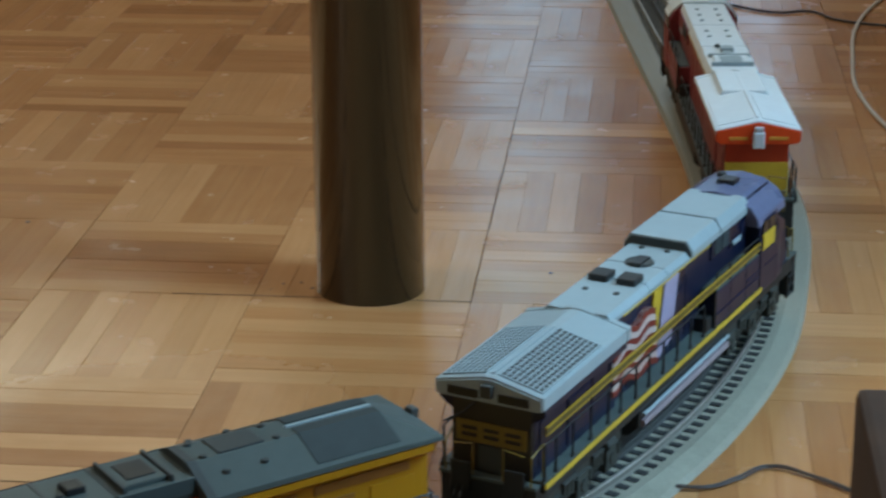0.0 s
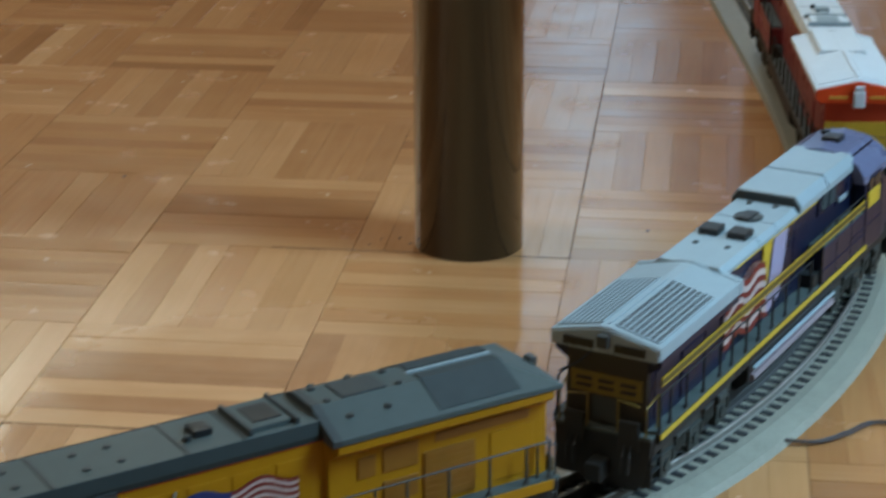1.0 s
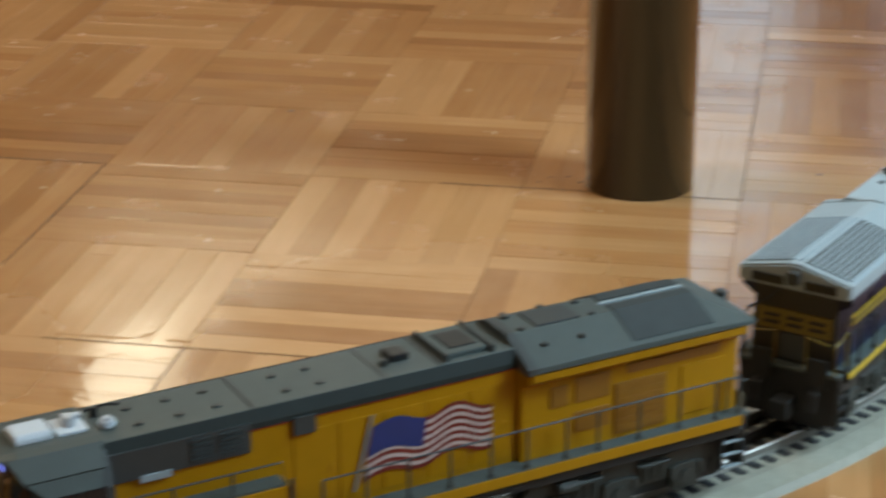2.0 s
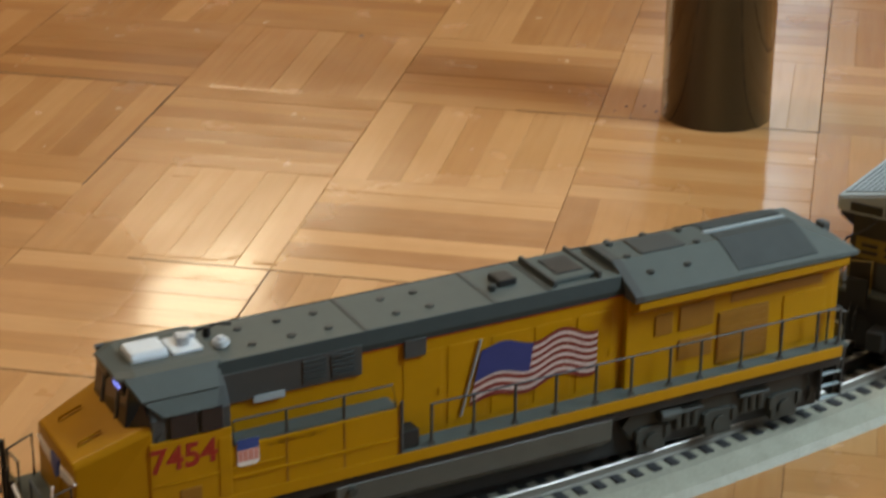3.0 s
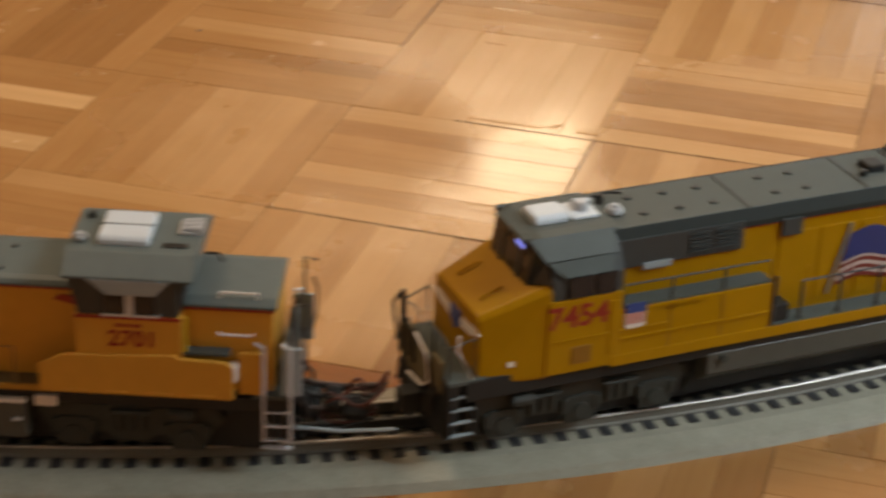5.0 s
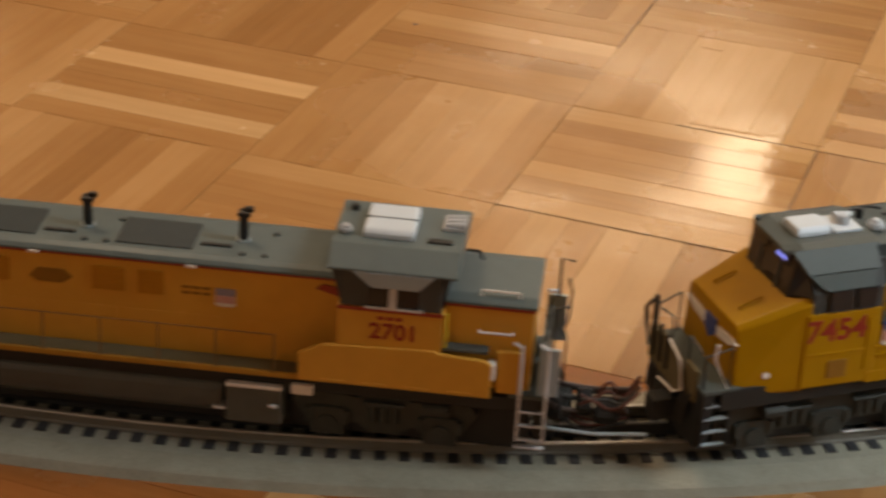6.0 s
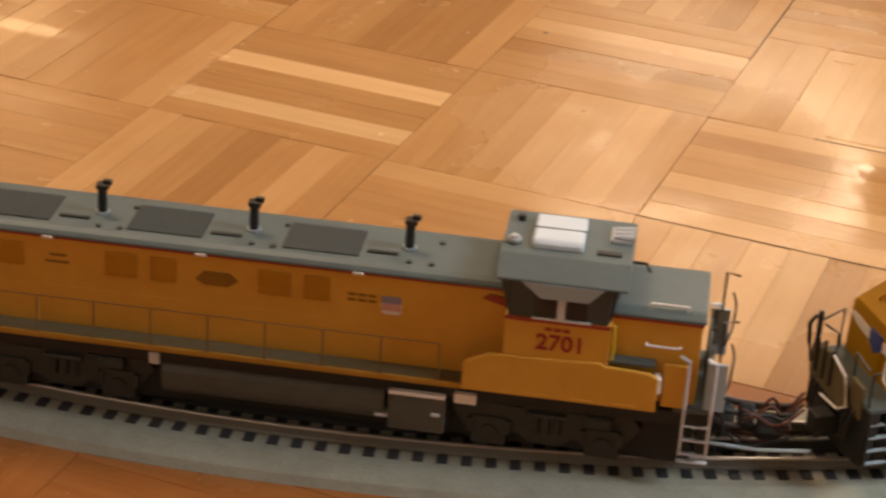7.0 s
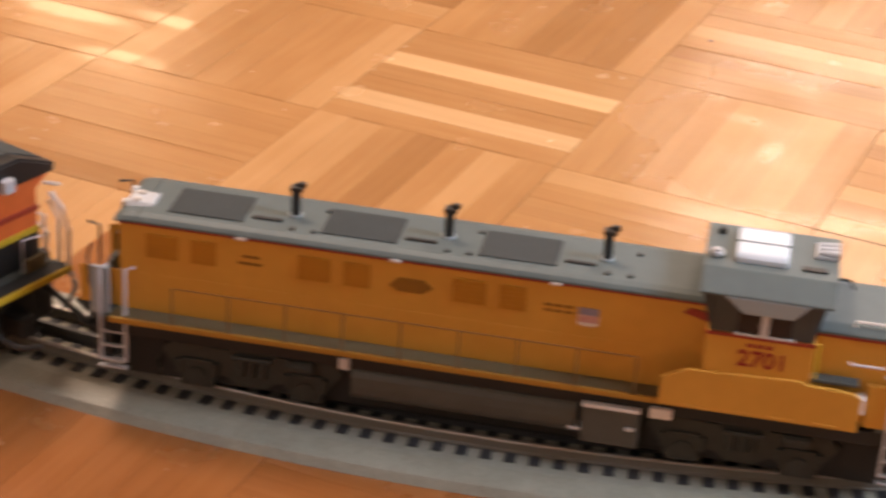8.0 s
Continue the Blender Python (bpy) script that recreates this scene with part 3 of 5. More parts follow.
    # nose: wide, its top falling gently towards the front
    nose = prism([(-30.5, 34), (-31, 36), (-31, 79), (-28, 82), (28, 82), (31, 79), (31, 36), (30.5, 34)], 160, 193.5, 0.9, None, "x", [(-27, 34), (-27.3, 36), (-24.6, 66.4), (-22, 68.4), (22, 68.4), (24.6, 66.4), (27.3, 36), (27, 34)])
    nose_ob = part("nose", nose, sc["nose"], lo, "painted wide nose")
    part("nose_door", box(191, 194.2, -8, 6, 38, 54, 0.5), sc["nose"], nose_ob)
    for x, y in ((183, 13), (183, -13)):
        part("grab_iron", tube([(x - 6, y, 73), (x - 6, y, 76.4), (x + 4, y, 72.6), (x + 4, y, 69)], 0.6), sc["nose"], nose_ob)
    if sc.get("nose_badge"):
        for s in (-1, 1):
            part("nose_wing", prism([(s * 6, 60), (s * 22, 61.5), (s * 26, 60), (s * 18, 56.5), (s * 6, 55)], 192.6, 194.0, 0), CREAM, nose_ob, "pale winged emblem")
        part("nose_emblem", prism([(-5.5, 62), (5.5, 62), (5.5, 55), (0, 51), (-5.5, 55)], 192.6, 194.3, 0), BLUE, nose_ob, "blue shield emblem")
    # cab
    cab = part("cab", prism([(-31.5, 35.5), (-31.5, 74), (31.5, 74), (31.5, 35.5)], 124, 162, 0.8), cabm, lo, "full-width cab")
    part("cab_upper", prism([(-30.5, 73.5), (-30.5, 84), (-26, 92), (-18, 99.5), (18, 99.5), (26, 92), (30.5, 84), (30.5, 73.5)], 124, 160, 0.4), sc["band"], cab, "upper cab with sloping sides")
    part("windscreen", prism([(158, 75), (169, 75), (165.5, 99), (157, 99)], -20, 20, 0.3, axis="y"), GLASS, cab, "dark raked windscreen")
    for s in (-1, 1):
        part("windscreen_corner", plate([(168.8, s * 19.5, 75), (165.3, s * 19, 98.8), (162.6, s * 27.2, 92.4), (158, s * 31, 75)], (-8, -s * 4, 0)), GLASS, cab, "dark wrap-round corner window")
        part("corner_sill", plate([(169, s * 19.5, 75.4), (158.2, s * 31.2, 75.4), (155, s * 31.2, 79), (154, s * 20, 79)], (0, 0, -1.6)), sc["band"], cab)
    for y in (-9, 9):
        part("windscreen_post", prism([(160.3, 75), (169.7, 75), (166.1, 98.6), (158, 98.6)], y - 1.0, y + 1.0, 0.2, axis="y"), sc["band"], cab)
    for s in (-1, 1):
        for a, b_ in ((128, 138), (140, 152)):
            part("side_window", box(a, b_, min(s * 30.6, s * 31.9), max(s * 30.6, s * 31.9), 74.5, 85.5, 0.4), GLASS, cab, "dark sliding cab window")
        # two-piece sloping shoulder panel
        part("cab_shoulder", plate([(125, s * 19.2, 101.0), (167.5, s * 19.2, 101.0), (162.5, s * 27.6, 92.7), (127.5, s * 27.6, 92.7)], (0, -s * 1.0, -1.2)), sc["shoulder"], cab, "sloping roof shoulder panel")
        part("cab_visor", plate([(127.8, s * 27.9, 92.2), (162, s * 27.9, 92.2), (154.5, s * 32.0, 85.8), (130.5, s * 32.0, 85.8)], (0, -s * 1.2, -0.8)), sc["shoulder"], cab, "sun visor panel over the cab windows")
        part("cab_door", box(125, 130.5, min(s * 31, s * 32.0), max(s * 31, s * 32.0), 42, 70, 0.4), cabm, cab)
        part("cab_ledge", box(100, 160, min(s * 31.2, s * 32.0), max(s * 31.2, s * 32.0), 52.6, 53.6, 0), cabm, cab)
    if sc.get("arch"):
        part("arched_roof", prism([(-31.5, 84), (-31, 89), (-26, 96.5), (-16, 102.5), (0, 105), (16, 102.5), (26, 96.5), (31, 89), (31.5, 84)], 119, 171, 0.6), sc["cabroof"], cab, "wide arched cab roof")
        part("horn", box(138, 150, -6, 6, 103.5, 107.5, 1), BLACK, cab)
        part("antenna_dome", cyl(158, 10, 104.5, 3.4, 3, "z", None, 14, 0.6), BLACK, cab)
    part("cab_roof", prism([(-20, 99.2), (-19, 100.8), (-14, 101.9), (14, 101.9), (19, 100.8), (20, 99.2)], 123, 162, 0.5, None, "x"), sc["cabroof"], cab, "cambered cab roof")
    part("roof_brow", prism([(-20, 99.2), (-19, 100.8), (-14, 101.9), (14, 101.9), (19, 100.8), (20, 99.2)], 162, 169.5, 0.2, None, "x", [(-15, 98.4), (-14, 99.4), (-10, 100.4), (10, 100.4), (14, 99.4), (15, 98.4)]), sc["cabroof"], cab, "rounded front edge of the cab roof")
    for y in (-16, 16):
        lit = sc.get("glow") and y > 0
        part("number_board", box(161.5, 167.2, y - 6 * (1 if y > 0 else -1) - 6, y - 6 * (1 if y > 0 else -1) + 6, 91.5, 98.0, 0.4), BLACK, cab)
        if lit:
            for k in range(4):
                part("plain_bar", box(166.9, 167.7, y - 10.3 + k * 2.1, y - 9.5 + k * 2.1, 93.8, 95.4), LED, cab, "glowing blue figure of the number board")
    if sc.get("roof_fittings"):
        part("air_conditioner", prism([(-7, 101), (-7, 104), (-5, 106), (7, 106), (9, 104), (9, 101)], 143, 160, 1.4), WHITE, cab, "white rooftop air conditioner")
        hp = part("horn_plate", box(127, 141, -7, 9, 101.2, 103.4, 0.8), WHITE, cab)
        part("horn", cyl(134, 2, 105, 3.0, 5, "z", None, 16, 0.8), SILVER, hp, "silver horn")
        part("horn_bell", cyl(131, -3, 104.6, 1.2, 9, "x", None, 10, 0, 2.2), SILVER, hp)
        part("antenna_dome", cyl(117, 4, 101.8, 4.5, 5, "z", None, 18, 1.6, 3.2), WHITE, lo, "white antenna dome")
        part("beacon", cyl(119, -8, 101.8, 1.8, 5, "z", None, 12, 0.4), BLACK, lo)
        part("antenna", tube([(124, -13, 100.5), (112, -13, 102), (106, -11, 101.5)], 0.7), BLACK, lo)
    # hood
    ht = sc.get("top", 99.4)
    w0, w1, w2, wx, wr = sc.get("wing", (89.3, 93, 103, -83, 10))
    hood = part("hood", prism([(-21, 40), (-21, 93), (21, 93), (21, 40)], wx - 2, 126, 0.6), side, lo, "long narrow engine hood")
    part("hood_roof", prism([(-21.5, 90.8), (-21.5, 93.4), (-18.6, ht), (18.6, ht), (21.5, 93.4), (21.5, 90.8)], wx - 2, 126, 0.6), roof, lo, "grey chamfered hood roof")
    # roof shoulders whose shade is put into the colour
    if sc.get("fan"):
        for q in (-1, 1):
            part("roof_shoulder", prism([(q * 21.3, 90.6), (q * 22.0, 90.8), (q * 22.0, 93.5), (q * 19.4, ht + 0.1), (q * 18.6, ht - 0.6)], wx + 2.2, 125.6), SHADOW_GREY, lo, "shoulder of the hood roof, darkened for its shade")
    for x in (53, -13, -42):
        part("roof_seam", prism([(-21.8, 91), (-21.8, 93.6), (-18.8, ht + 0.4), (18.8, ht + 0.4), (21.8, 93.6), (21.8, 91)], x - 0.9, x + 0.9), DGREY if sc.get("fan") else roof, lo)
    for x in (104, 85, 67, 33, 16):
        for y in (-8.5, 8.5):
            part("lift_lug", cyl(x, y, ht + 0.3, 1.9, 1.2, "z", None, 12), sc.get("lug", DGREY), lo)
    if not sc.get("hump"):
        part("exhaust_pipe", box(-32, -22, -6, 5, 98.5, 103, 1.2), sc.get("lug", BLACK), lo, "exhaust stack")
        part("bell", cyl(-18, 6, 101, 2.2, 3, "z", None, 12, 0.6), DGREY, lo)
        hatch = part("roof_hatch", box(-69, -47, -15, 14, 99, 101.9, 0.8), roof, lo, "raised roof hatch")
        part("hatch_opening", box(-66, -51, -9, 9, 101.6, 102.5, 0.4), sc.get("lug", BLACK), hatch, "exhaust opening")
        part("hatch_edge", box(-71.5, -69.5, -17, 17, 99, 103, 0.5), sc.get("lug", DGREY), hatch)
        part("hatch_edge", box(-47, -45, -17, 17, 99, 102.7, 0.5), sc.get("lug", DGREY), hatch)
    for q in (-1, 1):
        cb = part("equipment_cabinet", box(42, 124.5, min(q * 20, q * 31.3), max(q * 20, q * 31.3), 35.5, 64, 0.8), cabm, lo, "low full-width equipment cabinet")
        part("cabinet_top", box(44, 123, min(q * 20.5, q * 30.8), max(q * 20.5, q * 30.8), 63.8, 65.2, 0.3), GREY, cb, "grey tread on the cabinet")
        part("cabinet_lip", box(44, 124, min(q * 31, q * 32.0), max(q * 31, q * 32.0), 48, 49.2, 0), cabm, cb)
        part("cabinet_step", box(32, 42, min(q * 21, q * 30), max(q * 21, q * 30), 41, 50, 0.6), UNDER, lo)
        for x in (42.8, 70, 98):
            part("panel_seam", box(x, x + 0.7, min(q * 31, q * 31.6), max(q * 31, q * 31.6), 39, 63), sc["louvre"], cb)
        gr = part("blower_grille", box(57, 124, min(q * 20.6, q * 22.4), max(q * 20.6, q * 22.4), 80, 94.5, 0.4), sc["band"], lo, "dark blower grille panel")
        for k, x0 in [(i, x) for i in range(5) for x in (61, 75)]:
            part("slat", box(x0, x0 + 11, min(q * 22.2, q * 23.2), max(q * 22.2, q * 23.2), 82.5 + k * 2.3, 83.8 + k * 2.3), GRILLE, gr)
        part("blower_door", box(95, 110, min(q * 22.2, q * 23), max(q * 22.2, q * 23), 78, 81.5, 0.3), CGREY, gr)
        for k in range(5):
            x = 36 - k * 23
            part("hood_door", box(x - 20, x, min(q * 20.6, q * 21.4), max(q * 20.6, q * 21.4), 44, 84, 0.3), side, hood)
            part("door_latch", box(x - 19, x - 17.8, min(q * 21.2, q * 21.9), max(q * 21.2, q * 21.9), 60, 64), side, hood)
        part("belt_line", box(-82, 57, min(q * 21, q * 21.7), max(q * 21, q * 21.7), 90.2, 91.0, 0), sc["stripe"], lo)
    # radiator section at the rear, with wide sloping wings
    part("radiator_body", prism([(-24, 40), (-24, w0 - 1), (24, w0 - 1), (24, 40)], -206, wx + 1, 0.8), side, lo, "radiator compartment")
    part("radiator_slope", prism([(-24, w0 - 9), (-31.3, w0 - 4.2), (-31.3, w0 - 0.3), (31.3, w0 - 0.3), (31.3, w0 - 4.2), (24, w0 - 9)], -208, wx - 1, 0.3), side, lo)
    wing = part("radiator_wing", prism([(-31, w0), (-32, w0 + 0.5), (-32, w1), (-wr, w2), (wr, w2), (32, w1), (32, w0 + 0.5), (31, w0)], -188 if sc.get("hip") else -212, wx, 0.5), roof, lo, "broad overhanging radiator roof")
    if sc.get("hip"):
        part("wing_hip", prism([(-31, w0), (-32, w0 + 0.5), (-32, w1), (-wr, w2), (wr, w2), (32, w1), (32, w0 + 0.5), (31, w0)], -187.6, -213, 0.4, None, "x", [(-31, w0), (-32, w0 + 0.5), (-31.5, w1 - 1), (-9, w1), (9, w1), (31.5, w1 - 1), (32, w0 + 0.5), (31, w0)]), roof, wing, "hipped rear end of the radiator roof")
    part("wing_front", prism([(-31, w0), (-32.4, w0 + 0.5), (-32.4, w1 + 0.3), (-wr, w2 + 0.7), (wr, w2 + 0.7), (32.4, w1 + 0.3), (32.4, w0 + 0.5), (31, w0)], wx - 3, wx + 2, 0.3), DGREY if sc.get("fan") else roof, wing)
    a, b_ = sc.get("grille", (-205, -142))
    for q in (-1, 1):
        y0, y1 = 3.6, 29.5

        def slope(y):
            return w2 - (max(y, wr) - wr) * (w2 - w1) / (32 - wr)
        gm = max(wr, y0 + 0.5)
        gp = [(q * y0, slope(y0) - 0.3), (q * gm, slope(gm) - 0.3), (q * y1, slope(y1) - 0.3), (q * y1, slope(y1) + 0.5), (q * gm, slope(gm) + 0.6), (q * y0, slope(y0) + 0.6)]
        g = part("radiator_grille", prism(gp, a, b_, 0), sc.get("grille_mat", GRILLE), wing, "dark radiator grille")
        if sc.get("bars"):
            for k in range(9):
                y = y0 + 0.4 + (y1 - y0 - 0.8) * k / 8
                z = slope(y) + 0.5
                part("grille_bar", prism([(q * (y - 0.45), z - 0.5), (q * (y + 0.45), z - 0.5), (q * (y + 0.45), z + 0.5), (q * (y - 0.45), z + 0.5)], a, b_), roof, g)
            for k in range(16):
                x = a + (b_ - a) * k / 15
                part("grille_bar", prism([(y * 1.0, z) for y, z in gp[:3]] + [(y, z + 0.4) for y, z in gp[3:]], x - 0.55, x + 0.55), roof, g)
        part("side_louvre", box(-108, -98, min(q * 23.8, q * 24.8), max(q * 23.8, q * 24.8), 66, 77, 0.4), sc["louvre"], lo)
        part("side_louvre", box(-132, -112, min(q * 23.8, q * 24.8), max(q * 23.8, q * 24.8), 66, 79, 0.4), sc["louvre"], lo)
        part("side_louvre", box(-132, -112, min(q * 23.8, q * 24.8), max(q * 23.8, q * 24.8), 50, 61, 0.4), sc["louvre"], lo)
        sh = part("shutter", box(-165, -135, min(q * 23.8, q * 25), max(q * 23.8, q * 25), 43.5, 71, 0.4), sc["louvre"], lo, "louvred shutter")
        for k in range(7):
            part("slat", box(-164, -136, min(q * 24.8, q * 25.2), max(q * 24.8, q * 25.2), 45 + k * 3.6, 48.2 + k * 3.6), sc["louvre"], sh)
        part("intake_panel", box(-197, -142, min(q * 23.8, q * 24.8), max(q * 23.8, q * 24.8), 75, 80, 0.4), sc["louvre"], lo, "long brown intake panel under the eaves")
        part("radiator_door", box(-200, -174, min(q * 23.8, q * 24.7), max(q * 23.8, q * 24.7), 45, 72, 0.4), side, lo)
    part("wing_ridge", box(a, b_ + 2, -1.0, 1.0, w2 - 0.2, w2 + 0.9, 0.4), sc["ridge"], wing, "pale ridge strip")
    if sc.get("fan"):
        part("roof_fan", box(-124, -99, -9, 9, 102.7, 103.9, 0.5), DGREY, wing, "dark fan opening")
        for x, y in ((-91, 8), (-91, -8), (-131, 8), (-131, -8), (-97, 20), (-118, 20), (-97, -20), (-118, -20)):
            part("lift_lug", cyl(x, y, slope(abs(y)) + 0.4, 1.8, 1.6, "z", None, 12), DGREY, wing)
    if sc.get("hump"):
        hb = part("dynamic_brake_box", prism([(-23, 92.5), (-23, 97), (-19, 103.2), (19, 103.2), (23, 97), (23, 92.5)], 22, 124, 0.9), roof, lo, "raised grey roof box")
        part("brake_box_face", prism([(-22, 93.5), (-22, 96.6), (-18, 102), (18, 102), (22, 96.6), (22, 93.5)], 21.0, 22.4, 0), DGREY, hb)
        part("box_seam", prism([(-23.2, 94.5), (-23.2, 97), (-19.1, 103.6), (19.1, 103.6), (23.2, 97), (23.2, 94.5)], 70, 71, 0), DGREY, hb)
        for x, y in ((-44, 9), (-44, -9)):
            part("roof_vent", box(x - 7, x + 7, y - 6, y + 6, ht - 1, ht + 4, 0.8), BLACK, lo, "black square roof vent")
        part("roof_fan", cyl(-10, -1, ht + 0.3, 9, 2.2, "z", None, 20, 0.5), DGREY, lo, "round roof fan")
        part("fan_cap", box(-18, -2, -5, 3, ht + 0.9, ht + 2.3, 0.6), BLACK, lo)
        for x, y in ((-66, 10), (-66, -10)):
            part("lift_lug", cyl(x, y, ht + 0.2, 1.8, 1.4, "z", None, 12), DGREY, lo)
    # rear end
    part("rear_end", box(-208.5, -206, -23.5, 23.5, 40, w0 - 2, 0.5), endm, lo, "painted rear end")
    if not sc.get("hip"):
        part("wing_end", prism([(-30, w0), (-31, w0 + 0.7), (-31, w1 - 1), (-wr, w2 - 1.5), (wr, w2 - 1.5), (31, w1 - 1), (31, w0 + 0.7), (30, w0)], -213, -211.5, 0.2), sc.get("wing_end", roof), wing)
    if sc.get("rear_marks"):
        for y in (-15, 15):
            part("rear_opening", box(-213.9, -212.6, y - 9, y + 9, 84.5, 89.5, 0.4), BLACK, lo)
        band = part("yellow_band", box(-209.2, -208.3, -21, 21, 57, 69, 0.2), OCHRE, lo, "dull yellow band with dark plain bars")
        for y in (-13, 0, 13):
            part("plain_bar", box(-209.6, -209, y - 4.5, y + 4.5, 60, 62), DBROWN, band)
            part("plain_bar", box(-209.6, -209, y - 4.5, y + 4.5, 64, 66), DBROWN, band)
        part("rear_door", box(-209, -208.2, -8, 8, 41, 56, 0.3), DGREY, lo)
    part("rear_headlight", box(-216.5, -212, -3.4, 3.4, w1 - 4.5, w1 + 3, 1.0), SILVER if sc.get("pale_light") else DGREY, lo)
    xs = [26, 4, -18, -40, -62, -82, -104, -122, -146, -170, -192, -206]
    for q in (-1, 1):
        handrail(lo, xs, q * 30.3, 41, 61.5, posts)
        part("cab_handrail", tube([(123, q * 30.5, 64), (123, q * 30.5, 76), (46, q * 30.5, 76), (44, q * 30.5, 64)], 0.5), posts, lo)
        for x in (98, 70):
            part("stanchion", tube([(x, q * 30.5, 64), (x, q * 30.5, 76)], 0.7), posts, lo)
        part("grab_post", tube([(42, q * 31.5, 41), (42, q * 31.5, 67)], 0.9), posts, lo)
    return lo


def at_angle(deg, heading=None, cw=False, inset=0.009):
    p = on_track(deg, -inset, RT)
    rz = heading if heading is not None else (deg - 90 if cw else deg + 90)
    return pose(p.x, p.y, p.z, 0, 0, rz)


UP = dict(side=YELLOW, roof=GREY, cab=YELLOW, end=YELLOW, sill=YELLOW, tank=TANK, post=DGREY, nose=YELLOW, band=DGREY, shoulder=GREY,
          cabroof=GREY, glow=True, roof_fittings=True, stripe=DRED, louvre=BROWNISH, ridge=CGREY, fan=True, nose_badge=True, hip=True, grille=(-189, -142), front_gate=True)
CS = dict(side=NAVY, roof=CGREY, cab=NAVY, end=DBROWN, sill=UNDER, gate=OCHRE, rack=UNDER, tank=UNDER, post=UNDER, nose=NAVY, band=NAVY, shoulder=NAVY, cabroof=NAVY_ROOF,
          stripe=CYEL, louvre=NAVY, ridge=CGREY, bars=True, hump=True, rear_marks=True, arch=True, tread=UNDER, grille=(-207, -133), grille_mat=BLACK, wing=(83.0, 91, 97.6, -98, 3), top=96.8)
OR = dict(side=MAROON, roof=ROOFWHITE, cab=MAROON, end=SHADED_ORANGE, sill=UNDER, gate=DULL_Y, tank=UNDER, post=UNDER, nose=RED_ORANGE, band=MAROON, shoulder=ROOFWHITE,
          cabroof=ROOFWHITE, stripe=CYEL, louvre=MAROON, ridge=ROOFWHITE, pale_light=True, grille_mat=ROOFWHITE, wing=(89.3, 93.3, 100.3, -83, 0.6), wing_end=RED_ORANGE, lug=CGREY, tread=UNDER)
BN = dict(side=ORANGE, roof=BLACK, cab=ORANGE, end=ORANGE, sill=CYEL, tank=UNDER, post=SILVER, nose=ORANGE, band=BLACK, shoulder=BLACK,
          cabroof=BLACK, stripe=CYEL, louvre=BLACK, ridge=BLACK, roof_fittings=True, pale_light=True)

u7 = ges("diesel_locomotive", at_angle(-51.0, cw=True), UP, "yellow and grey model diesel locomotive with a waving flag")
cs = ges("diesel_locomotive", pose(0.445, -0.0453, RT, 0, 0, 67.9), CS, "navy blue model diesel locomotive with yellow handrails and grey roof")
orl = ges("diesel_locomotive", pose(0.5051, 0.5002, RT, 0, 0, 95.0) @ Matrix.Diagonal((1.17, 1, 1, 1)), OR, "orange and maroon model diesel locomotive with pale roof")
bn = ges("diesel_locomotive", at_angle(-101.6, cw=True, inset=-0.008) @ Matrix.Diagonal((1, 1, 0.94, 1)), BN, "orange and black model diesel locomotive with silver railings")
part("rear_lower", box(-209.4, -208.3, -23.7, 23.7, 40, 67, 0.3), CYEL, orl, "yellow lower half of the end")
gable = part("end_gable", prism([(-28, 82.5), (-31.5, 85), (-31.5, 92.4), (0, 99.2), (31.5, 92.4), (31.5, 85), (28, 82.5)], -213.4, -206, 0.5), RED_ORANGE, orl, "red-orange gable under the roof end")
for y in (-15, 15):
    part("gable_light", box(-214.0, -213.2, y - 7, y + 7, 86.0, 88.4, 0.2), ORANGE_Y, gable, "dull amber lamp strip")
part("end_lamp", box(-217, -213, -4.4, 4.4, 80, 92.6, 1.2), WHITE, gable, "white twin headlight housing")
part("middle_roof", prism([(-20, 93.5), (-20, 95), (-17, 100.1), (17, 100.1), (20, 95), (20, 93.5)], -138, -80, 0.6), ROOFWHITE, orl, "flat pale roof section ahead of the ridge")
part("roof_vent", box(-70, -64, 5, 10, 99, 101.6, 0.6), BLACK, orl, "small black roof vent")
part("roof_vent", box(-42, -30, -4, 4, 99, 101.2, 0.8), CGREY, orl, "grey roof vent")
part("rear_lower", box(-209.4, -208.3, -23.7, 23.7, 40, 57, 0.3), BLACK, bn, "black lower half of the end")
part("rear_stripe", box(-209.8, -208.3, -23.8, 23.8, 57, 60, 0.2), CYEL, bn, "yellow stripe across the end")
part("rear_stripe", box(-209.8, -208.3, -23.8, 23.8, 69, 71.5, 0.2), DRED, bn, "dark stripe across the end")
part("end_step", box(-223.5, -214.4, -30, 30, 36.5, 39.5, 0.4), UNDER, bn, "black end step plate")
part("beam_edge", box(-224.8, -223.4, -30, 30, 36.5, 40, 0.3), CYEL, bn, "yellow edge of the end step")
